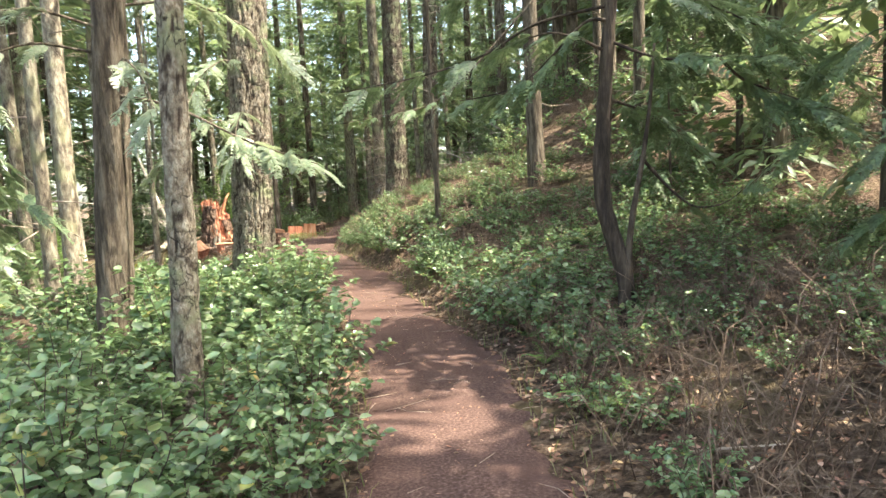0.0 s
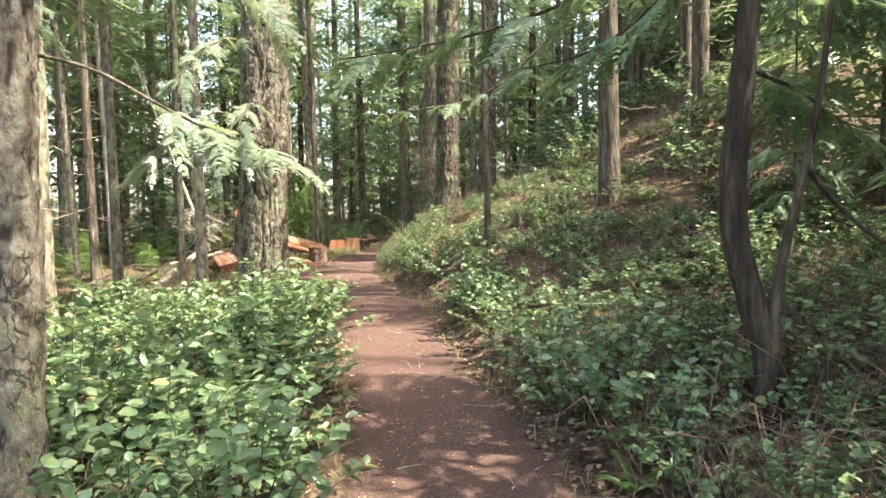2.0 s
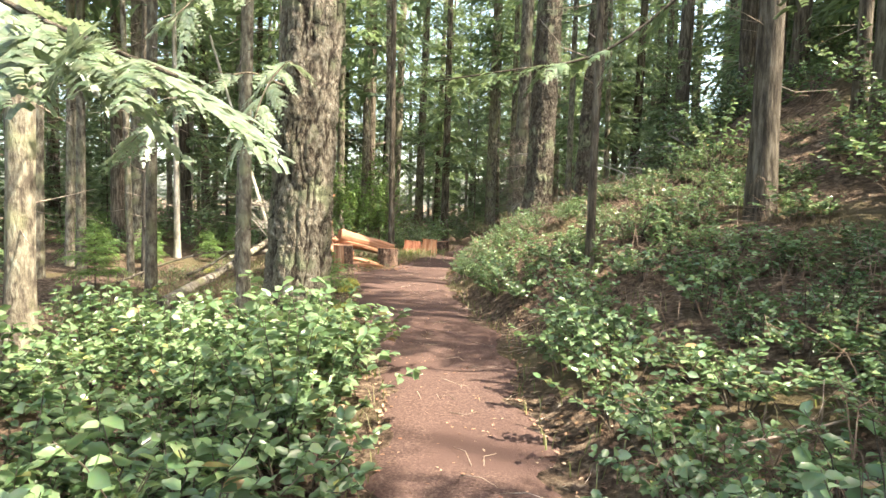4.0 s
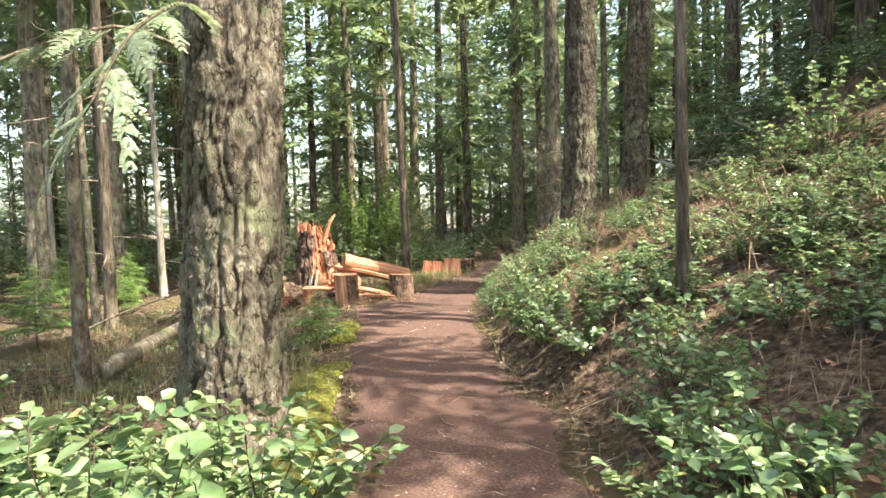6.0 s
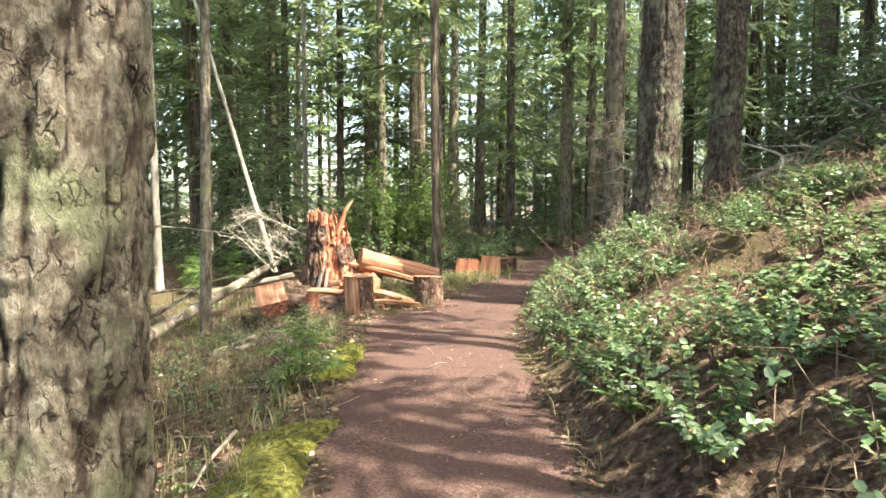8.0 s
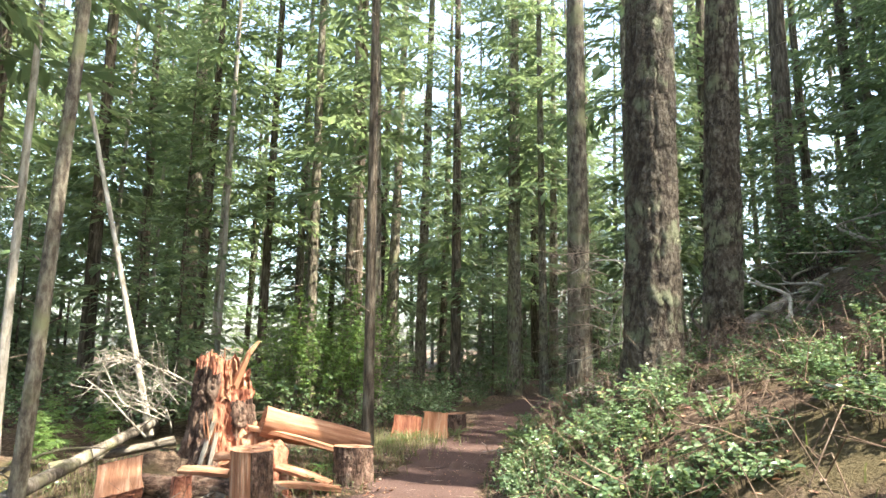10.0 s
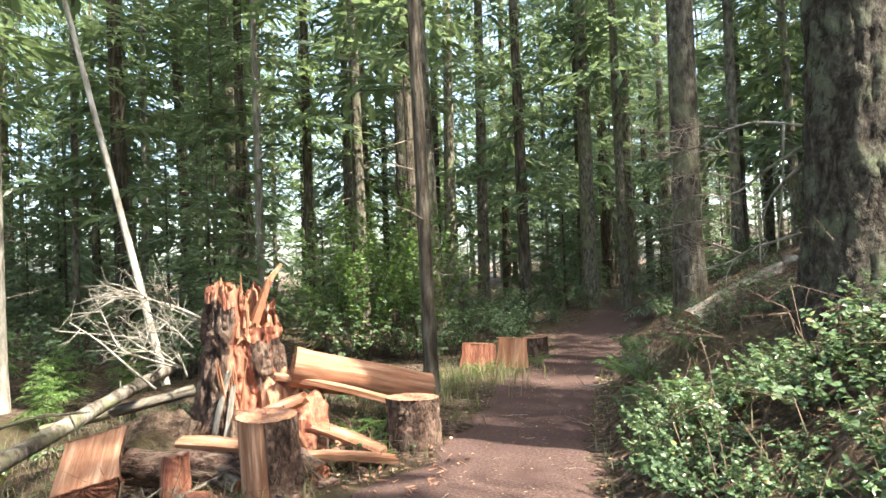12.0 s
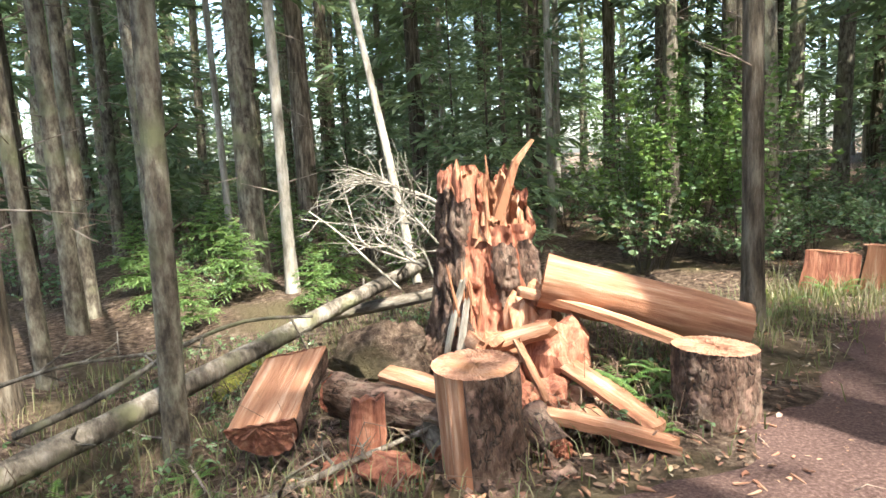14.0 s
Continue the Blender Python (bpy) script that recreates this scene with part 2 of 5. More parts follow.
def tube(points, radii, sides=7, cap=True, wobble=0.0, r=rng):
    """A tapered tube along points; quads, with closed ends."""
    p = np.asarray(points, float)
    radii = np.broadcast_to(np.asarray(radii, float), (len(p),))
    d = unit(np.gradient(p, axis=0))
    ref = np.array([0.0, 0, 1]) if abs(d[:, 2]).mean() < 0.8 else np.array([1.0, 0, 0])
    a = unit(np.cross(d, ref))
    b = np.cross(d, a)
    ang = np.linspace(0, 2 * np.pi, sides, endpoint=False)
    rr = radii[:, None] * (1 + wobble * r.uniform(-1, 1, (len(p), sides)))
    v = p[:, None] + rr[..., None] * (np.cos(ang)[None, :, None] * a[:, None] + np.sin(ang)[None, :, None] * b[:, None])
    i, j = np.meshgrid(np.arange(len(p) - 1), np.arange(sides), indexing="ij")
    k = (j + 1) % sides
    quads = np.stack([i * sides + j, (i + 1) * sides + j, (i + 1) * sides + k, i * sides + k], -1).reshape(-1, 4)
    v = v.reshape(-1, 3)
    if cap:
        n = len(v)
        v = np.concatenate([v, p[:1], p[-1:]])
        s = np.arange(sides)
        e = (len(p) - 1) * sides
        low = np.stack([np.full(sides, n), s, (s + 1) % sides, (s + 1) % sides], -1)
        top = np.stack([np.full(sides, n + 1), e + (s + 1) % sides, e + s, e + s], -1)
        return v, quads, np.concatenate([low, top])[:, :3]
    return v, quads, None


def add_tube(g, *args, **kw):
    v, q, t = tube(*args, **kw)
    n = g.n
    g.add(v, q)
    if t is not None:
        g.f[3].append(t + n)


def lattice(seed):
    return np.random.default_rng(seed).random((64, 64))


def value_noise(u, v, seed, period=0):
    """Smooth noise from 0 to 1; repeats every period in u if given."""
    t = lattice(seed)
    iu, iv = np.floor(u).astype(int), np.floor(v).astype(int)
    fu, fv = u - iu, v - iv
    fu, fv = fu * fu * (3 - 2 * fu), fv * fv * (3 - 2 * fv)
    w = (lambda a: a % period) if period else (lambda a: a % 64)
    g = lambda a, b: t[w(a) % 64, b % 64]
    return (g(iu, iv) * (1 - fu) + g(iu + 1, iv) * fu) * (1 - fv) + (g(iu, iv + 1) * (1 - fu) + g(iu + 1, iv + 1) * fu) * fv


# ---- the lie of the land ----
Y_L, X_L = [-40, -3, 0, 3.3, 5, 6.5, 8.2, 10.2, 11.3, 12.4, 14, 15.7, 16.4, 17.2, 18.5, 20.5, 21.6, 26, 30, 36, 60], [-3, -0.6, -0.45, -0.5, -0.78, -1.06, -1.5, -2.4, -2.85, -3.4, -3.95, -4.7, -4.75, -4.3, -4.4, -4.6, -4.35, -4.6, -4.2, -2.5, 8]
Y_R, X_R = [-40, -3, 0, 3, 5.4, 6.8, 8.5, 10.6, 12, 14.8, 16.3, 18.5, 21.3, 26, 30, 36, 60], [-1.7, 0.5, 0.6, 0.56, 0.47, 0.02, -0.5, -0.87, -1.5, -2.5, -2.8, -3.15, -3.3, -3.1, -2.6, -0.8, 10]
Y_Z, Z_P = [-40, -3, 6, 9, 12, 14, 17, 21, 26, 40, 80], [0.1, 0.0, 0.03, 0.1, 0.1, 0.15, 0.1, 0.08, 0.1, 0.2, 0.5]


def left_edge(y):
    return np.interp(y, Y_L, X_L)


def right_edge(y):
    return np.interp(y, Y_R, X_R)


def smooth(a, b, x):
    t = np.clip((x - a) / (b - a), 0, 1)
    return t * t * (3 - 2 * t)


def land(x, y, rough=True):
    x, y = np.asarray(x, float), np.asarray(y, float)
    xl, xr = left_edge(y), right_edge(y)
    z = np.interp(y, Y_Z, Z_P)
    d = np.maximum(x - xr, 0)
    steep = 0.35 + 0.65 * smooth(5.5, 14.5, y)
    z = z + steep * (2.15 * (1 - np.exp(-(np.maximum(d - 0.1, 0)) / 2.6)) + 0.04 * np.minimum(d, 40))
    z = z + 0.58 * np.clip(d - 4.0, 0, 12) * smooth(10, 17, y)
    e = np.maximum(xl - x, 0)
    z = z - smooth(0.0, 2.4, e) * 0.32 * smooth(7, 11, y) * (1 - 0.6 * smooth(16, 19, y))
    z = z + 0.28 * np.exp(-((x + 6.6) ** 2 + (y - 18.0) ** 2) / 1.1)
    if rough:
        off = smooth(0.0, 0.6, d) + smooth(0.0, 0.6, e)
        z = z + off * (0.16 * (value_noise(x * 0.9 + 31, y * 0.9 + 17, 3) - 0.5) + 0.07 * (value_noise(x * 3.1 + 5, y * 3.1 + 9, 4) - 0.5))
        z = z + 0.02 * (value_noise(x * 2.0 + 11, y * 2.0 + 3, 5) - 0.5)
    return z


def spaced(lo, hi, step, far):
    core = np.arange(lo, hi + step / 2, step)
    out, s = [], step
    while sum(out) < far:
        s *= 1.3
        out.append(s)
    outer = np.cumsum(out)
    return np.concatenate([(lo - outer)[::-1], core, hi + outer])


gx, gy = spaced(-10, 4.5, 0.11, 600), spaced(-2, 30, 0.11, 600)
GX, GY = np.meshgrid(gx, gy)
GZ = land(GX, GY)
ii, jj = np.meshgrid(np.arange(len(gy) - 1), np.arange(len(gx) - 1), indexing="ij")
W = len(gx)
quads = np.stack([ii * W + jj, ii * W + jj + 1, (ii + 1) * W + jj + 1, (ii + 1) * W + jj], -1).reshape(-1, 4)
ground = part("ground", mesh_of("ground", np.stack([GX, GY, GZ], -1).reshape(-1, 3), quads, M_DUFF))
tagged(ground, "brown forest floor of needles, twigs and leaf litter", "ground", kind="structure")

# the trail, a sheet of trodden earth that dives under the litter at both edges
py = np.arange(-12, 44, 0.07)
pu = np.linspace(0, 1, 44)
PY, PU = np.meshgrid(py, pu, indexing="ij")
ragged_l = 0.22 * (value_noise(PY * 2.1, PY * 0 + 3, 21) - 0.5) + 0.2 * (value_noise(PY * 6, PY * 0 + 8, 22) - 0.5)
ragged_r = 0.22 * (value_noise(PY * 1.9, PY * 0 + 5, 23) - 0.5) + 0.2 * (value_noise(PY * 6, PY * 0 + 2, 24) - 0.5)
PX = (left_edge(PY) - 0.06 + ragged_l) * (1 - PU) + (right_edge(PY) + 0.06 + ragged_r) * PU
edge = np.minimum(PU, 1 - PU)
PZ = land(PX, PY) + 0.03 - 0.09 * np.exp(-edge * 16) - 0.02 * np.cos((PU - 0.5) * np.pi) + 0.012 * (value_noise(PX * 3.7, PY * 3.3, 25) - 0.5)
ii, jj = np.meshgrid(np.arange(len(py) - 1), np.arange(len(pu) - 1), indexing="ij")
W = len(pu)
quads = np.stack([ii * W + jj, ii * W + jj + 1, (ii + 1) * W + jj + 1, (ii + 1) * W + jj], -1).reshape(-1, 4)
path = part("path", mesh_of("path", np.stack([PX, PY, PZ], -1).reshape(-1, 3), quads, M_PATH))
tagged(path, "trodden reddish-brown dirt footpath through the woods", "path", kind="structure")


# ---- trees ----
def ground_at(x, y):
    return float(land(x, y))


def bough_shape(r, twigs, needle, length=1.0, droop=0.35, width=0.5, slim=0.125):
    """One branch of conifer foliage along +x, 1 long: pairs of narrow sprays. Returns vertices and triangles."""
    s = np.repeat(np.linspace(0.12, 1, twigs), 2)
    side = np.tile([-1.0, 1.0], twigs)
    ax = np.stack([s, 0 * s, 0.12 * np.sin(s * 2.2) - droop * s ** 2], -1)
    ln = width * (1.08 - s) ** 0.75 * r.uniform(0.7, 1.2, len(s)) + 0.06
    fwd = r.uniform(0.5, 1.0, len(s))
    d = unit(np.stack([fwd, side, r.uniform(-0.45, 0.05, len(s))], -1))
    parts_v, parts_f, n = [], [], 0
    for k in range(needle):
        q = (k + 0.5) / needle
        base = ax + d * (ln * (k / needle))[:, None]
        l2 = ln / needle * 1.5
        dd = unit(d + r.normal(0, 0.28, d.shape) + np.array([0, 0, -0.15 * q]))
        up = unit(np.array([0, 0, 1.0]) + r.normal(0, 0.35, d.shape))
        sd = unit(np.cross(dd, up)) * (l2 * slim + 0.004)[:, None]
        mid = base + dd * (l2 * 0.45)[:, None]
        v = np.stack([base, mid - sd, base + dd * l2[:, None] + np.array([0, 0, -0.02]), mid + sd], 1).reshape(-1, 3)
        i = np.arange(len(s)) * 4 + n
        parts_v.append(v)
        parts_f += [np.stack([i, i + 1, i + 2], -1), np.stack([i, i + 2, i + 3], -1)]
        n += len(v)
    return np.concatenate(parts_v) * length, np.concatenate(parts_f)


def spin(v, yaw, pitch, scale, at):
    c, s, cp, sp = math.cos(yaw), math.sin(yaw), math.cos(pitch), math.sin(pitch)
    m = np.array([[c, -s, 0], [s, c, 0], [0, 0, 1]]) @ np.array([[cp, 0, -sp], [0, 1, 0], [sp, 0, cp]])
    return (v * scale) @ m.T + at


# crowns by the trail are open, so that sunlight falls through in patches
def crown_mesh(name, seed, low, high, reach, boughs, twigs=12, needle=3, material=None):
    r = np.random.default_rng(seed)
    g = Geo()
    shapes = [bough_shape(r, twigs, needle) for _ in range(4)]
    yaw = 0.0
    for k in range(boughs):
        q = (k + r.uniform(0, 1)) / boughs
        h = low + (high - low) * q
        yaw += 2.4 + r.uniform(-0.5, 0.5)
        L = reach * (0.12 + (1 - q) ** 0.8) * r.uniform(0.6, 1.15)
        v, f = shapes[k % 4]
        g.add(spin(v, yaw, r.uniform(-0.25, 0.3) + 0.4 * q, L, np.array([0, 0, h])), f)
        add_tube(g, [np.array([0, 0, h]), np.array([math.cos(yaw) * L * 0.5, math.sin(yaw) * L * 0.5, h + 0.02 * L])], [0.025, 0.01], sides=3, cap=False)
    return g.mesh(name, material or M_NEEDLE)


CROWNS = [crown_mesh("crown", 100 + k, lo, hi, re, nb) for k, (lo, hi, re, nb) in enumerate(
    [(6.5, 24, 2.2, 46), (8, 26, 2.3, 46), (4.5, 20, 2.0, 46), (9.5, 27, 2.4, 44), (2.2, 14, 1.8, 52), (7, 22, 2.1, 42)])]
OPEN = [crown_mesh("crown", 130 + k, lo, hi, re, nb, 8) for k, (lo, hi, re, nb) in enumerate([(5.5, 24, 2.3, 48), (7, 26, 2.4, 46), (3.5, 20, 2.1, 50), (2.0, 15, 1.9, 52), (7, 22, 2.2, 44), (9, 26, 2.4, 44)])]
FULL = [crown_mesh("crown", 150 + k, lo, hi, re, nb) for k, (lo, hi, re, nb) in enumerate([(5, 24, 2.7, 56), (3, 22, 2.5, 56), (7, 26, 2.8, 54), (1.8, 16, 2.2, 58)])]


def trunk_mesh(name, seed, dia, height, material, lean=(0, 0), sides=12, rings=16, flare=0.35, ridge=0.0, bend=0.0):
    r = np.random.default_rng(seed)
    t = np.linspace(0, 1, rings) ** 1.5 if rings < 60 else np.concatenate([np.linspace(0, 0.24, rings * 4 // 5, endpoint=False), np.linspace(0.24, 1, rings - rings * 4 // 5)])
    z = -0.3 + t * (height + 0.3)
    rad = dia / 2 * (np.clip(1 - t * 0.8, 0.05, 1) + flare * np.exp(-np.maximum(z, 0) / 0.3))
    ang = np.linspace(0, 2 * np.pi, sides, endpoint=False)
    A, Z = np.meshgrid(ang, z)
    R = np.repeat(rad[:, None], sides, 1) * (1 + 0.05 * (value_noise(A / (2 * np.pi) * 5, Z * 0.8 + seed, seed % 50, 5) - 0.5) * 2)
    plate = None
    if ridge:
        n1 = max(6, int(dia * 3.1416 / 0.085))
        u = A / (2 * np.pi)
        warp = 0.9 * value_noise(u * (n1 // 2), Z * 5.0, 31 + seed % 7, n1 // 2)
        h = 0
        for k, (m, vz, wt) in enumerate([(1, 3.3, 0.5), (2, 8.5, 0.3), (5, 22.0, 0.2)]):
            h = h + wt * smooth(0, 0.3, np.abs(value_noise(u * n1 * m + warp * (1 + k), Z * vz + 3 * k, 41 + seed % 5 + k, n1 * m) - 0.5))
        b = value_noise(u * n1 * 3, Z * 16, 51, n1 * 3)
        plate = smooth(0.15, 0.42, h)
        R = R + ridge * (h - 0.6) + ridge * 0.2 * (b - 0.5)
    cx = lean[0] * np.maximum(Z, 0) + bend * np.sin(np.clip(Z / 6, 0, 1) * np.pi) * 0.5
    cy = lean[1] * np.maximum(Z, 0)
    v = np.stack([cx + R * np.cos(A), cy + R * np.sin(A), Z], -1).reshape(-1, 3)
    i, j = np.meshgrid(np.arange(rings - 1), np.arange(sides), indexing="ij")
    k = (j + 1) % sides
    q = np.stack([i * sides + j, i * sides + k, (i + 1) * sides + k, (i + 1) * sides + j], -1).reshape(-1, 4)
    me = mesh_of(name, v, q, material)
    if plate is not None:
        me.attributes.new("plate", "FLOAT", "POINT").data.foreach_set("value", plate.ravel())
    return me


def snag_mesh(name, seed, dia, low, high, count, lean=(0, 0)):
    """Bare dead twigs that stick out from a trunk below its crown."""
    r = np.random.default_rng(seed)
    g = Geo()
    for _ in range(count):
        h, a, L = r.uniform(low, high), r.uniform(0, 6.28), r.uniform(0.25, 1.1)
        o = np.array([lean[0] * h + math.cos(a) * dia * 0.4, lean[1] * h + math.sin(a) * dia * 0.4, h])
        d = np.array([math.cos(a), math.sin(a), r.uniform(-0.4, 0.35)])
        k = d + r.normal(0, 0.25, 3)
        add_tube(g, [o, o + d * L * 0.5, o + d * L * 0.5 + k * L * 0.5], [0.006 + dia * 0.012, 0.005, 0.002], sides=4)
    return g.mesh(name, M_TWIG)


SNAGS = [snag_mesh("dead_twigs", 300 + k, 0.25, 1.2, 8, 26) for k in range(3)]
tree_count = 0


def tree(x, y, dia, height=22, label="", material=M_BARK, lean=(0, 0), crown=0, crown_scale=1.0, crown_up=0.0, snags=True, sides=12, rings=16, flare=0.3, ridge=0.0, bend=0.0, name="conifer_tree", base=None):
    global tree_count
    tree_count += 1
    ob = thing(name, pose(x, y, ground_at(x, y) if base is None else base), label or "tall conifer with a grey-brown furrowed trunk", "tree", "trees of the forest")
    part("trunk", trunk_mesh("trunk", 500 + tree_count, dia, height, material, lean, sides, rings, flare, ridge, bend), ob)
    if crown is not None:
        c = part("crown", (CROWNS + FULL)[crown], ob)
        c.matrix_basis = pose(lean[0] * 10, lean[1] * 10, crown_up, 0, 0, tree_count * 67 % 360) @ Matrix.Diagonal((crown_scale, crown_scale, 1, 1))
    if snags:
        s = part("dead_wood", SNAGS[tree_count % 3], ob, kind="stuff")
        s.matrix_basis = pose(0, 0, 0, 0, 0, tree_count * 113 % 360) @ Matrix.Diagonal((0.6 + dia, 0.6 + dia, 1, 1))
    return ob


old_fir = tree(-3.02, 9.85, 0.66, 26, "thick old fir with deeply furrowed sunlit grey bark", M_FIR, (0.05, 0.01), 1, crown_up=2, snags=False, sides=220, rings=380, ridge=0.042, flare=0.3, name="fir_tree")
tree(-1.26, 17.75, 0.60, 28, "thick fir with dark furrowed bark on the bank", M_OLDFIR, (0.03, 0.0), 3, crown_up=8, snags=False, sides=130, rings=240, ridge=0.04, name="fir_tree")
tree(-0.3, 19.05, 0.46, 27, "fir with dark furrowed bark leaning over the bank", M_OLDFIR, (0.045, 0.0), 0, crown_up=8, snags=False, sides=110, rings=220, ridge=0.04, name="fir_tree")
tree(-0.09, 11.58, 0.11, 9, "slim smooth sapling among salal bushes", M_DARK, (0, 0), None, flare=0.15, name="sapling")
tree(-4.95, 12.15, 0.19, 18, "slender grey conifer beside a fallen log", M_BARK, (0.012, 0), 5, crown_up=4, sides=20, rings=40)
tree(-7.15, 15.66, 0.16, 18, "slender lichen-grey conifer with broken branch stubs", M_BARK, (-0.005, 0.04), 2, crown_up=7, snags=False, flare=0.1, sides=20, rings=40)
tree(-5.09, 19.54, 0.17, 22, "slim brown conifer standing behind a split log", M_DARK, (-0.01, 0), 0, crown_up=6, sides=20, rings=40)
tree(-5.9, 29.1, 0.34, 24, "straight dark conifer beside the footpath", M_DARK, crown=4, crown_up=1)
tree(-5.14, 36.9, 0.62, 28, "thick straight conifer beyond the bend", M_DARK, crown=3)
dark_tree = tree(-2.98, 5.5, 0.30, 24, "dark-barked conifer behind salal bushes", M_DARK, (0.085, 0.0), crown=1, snags=False, sides=90, rings=200, ridge=0.02)
tree(-1.78, 4.15, 0.19, 20, "slim conifer with peeling pale bark", M_FIR, (0.045, 0), 5, crown_up=2, snags=False, sides=60, rings=200, ridge=0.018)
tree(-10.64, 18.52, 0.16, 17, "slender pale sunlit trunk", M_PALE, (-0.03, 0.02), 2, crown_up=3)
tree(1.75, 11.7, 0.3, 27, "", M_DARK, crown=1, crown_up=1)
tree(3.5, 11.2, 0.22, 25, "", M_DARK, (0.01, -0.02), crown=5, crown_up=2)
# added tree: its low crown keeps the sun off the path
tree(4.9, 9.3, 0.34, 25, "", M_DARK, crown=4)
tree(-2.14, 22.3, 0.42, 28, "", M_BARK, (0.01, 0), crown=1, crown_up=8)
tree(3.5, 21.0, 0.45, 30, "", M_DARK, (-0.01, 0), crown=0, crown_up=11)
tree(3.64, 19.1, 0.35, 30, "", M_DARK, (0.01, 0), crown=5, crown_up=11)
tree(3.7, 13.8, 0.3, 38, "", M_DARK, (0.01, 0.01), crown=4, crown_up=23)
# added tree: its crown breaks the sunlight on the path and cut rounds
tree(3.6, 14.3, 0.2, 30, "", M_DARK, crown=5, crown_up=3)
tree(-15.0, 21.5, 0.45, 24, "", M_DARK, crown=0)
tree(-23.9, 28.0, 0.55, 26, "", M_DARK, crown=1)
# those with y below 3 are unseen, added to shade the trail's start
for x, y, dia, mat_, cr in [(1.5, 31, 0.4, M_DARK, 4), (0.8, 35, 0.3, M_BARK, 4), (3.2, 37, 0.4, M_DARK, 0), (-2.2, 41.5, 0.4, M_BARK, 4), (3.0, 41, 0.35, M_BARK, 4), (-3.0, 46, 0.4, M_DARK, 4), (0.4, 28.5, 0.22, M_BARK, 4), (6.5, 33, 0.4, M_DARK, 0), (-12.0, 18.7, 0.38, M_BARK, 0), 
                           (-15.7, 30.1, 0.5, M_BARK, 1), (-12.5, 32.0, 0.35, M_BARK, 0), (-13.3, 28.0, 0.2, M_PALE, 5), (-11.1, 27.0, 0.28, M_DARK, 2), (-8.0, 32.6, 0.42, M_BARK, 3),
                           (-3.5, 31.4, 0.3, M_BARK, 0), (2.7, 27.0, 0.5, M_DARK, 3), (-15.0, 19.7, 0.14, M_PALE, 2), (-9.5, 15.4, 0.14, M_BARK, 5), (-11.4, 16.1, 0.22, M_BARK, 0),
                           (-12.0, 16.4, 0.2, M_BARK, 5), (-13.1, 26.9, 0.3, M_DARK, 1), (-11.0, 24.7, 0.16, M_PALE, 2), (-9.5, 26.8, 0.32, M_BARK, 0), (-9.7, 30.0, 0.38, M_BARK, 1),
                           (-10.0, 35.2, 0.5, M_BARK, 3), (-15.0, 16.3, 0.3, M_DARK, 0), (-13.0, 17.6, 0.25, M_BARK, 5), (-5.2, 48.5, 0.6, M_DARK, 3), (-3.6, 37.6, 0.4, M_BARK, 1),
                           (-6.3, 11.9, 0.17, M_BARK, 5), (-8.8, 15.0, 0.2, M_DARK, 3), (-10.8, 14.3, 0.3, M_BARK, 0),
                           (3.9, 18.4, 0.35, M_DARK, 4), (-4.6, 32.5, 0.5, M_BARK, 1),
                           (-6.5, 23.8, 0.3, M_BARK, 2), (6.4, 2.7, 0.25, M_DARK, 3), (4.4, 5.8, 0.4, M_DARK, 4), 
                           (-5.1, 8.6, 0.26, M_BARK, 5), (-6.6, 10.0, 0.2, M_BARK, 2), (-4.4, 7.0, 0.16, M_BARK, 0), (8.0, 0.4, 0.4, M_DARK, 3), (6.3, 0.9, 0.4, M_DARK, 0), (-11.5, 38, 0.4, M_DARK, 7), (-14, 36.5, 0.35, M_BARK, 7), (-9.2, 41, 0.4, M_DARK, 9), (6, 36, 0.4, M_DARK, 7), (9, 38, 0.4, M_BARK, 6), (4.5, 44, 0.35, M_DARK, 7), (12, 34, 0.4, M_DARK, 7), (7.5, 43, 0.4, M_BARK, 9), (8.4, 30.5, 0.35, M_DARK, 7), (4.7, 1.7, 0.3, M_DARK, 4), (-0.95, 27.2, 0.24, M_BARK, 0), (-0.3, 32.5, 0.4, M_DARK, 7)]:
    tree(x, y, dia, 22 + dia * 10, "", mat_, (rng.uniform(-0.02, 0.02), rng.uniform(-0.02, 0.02)), cr)

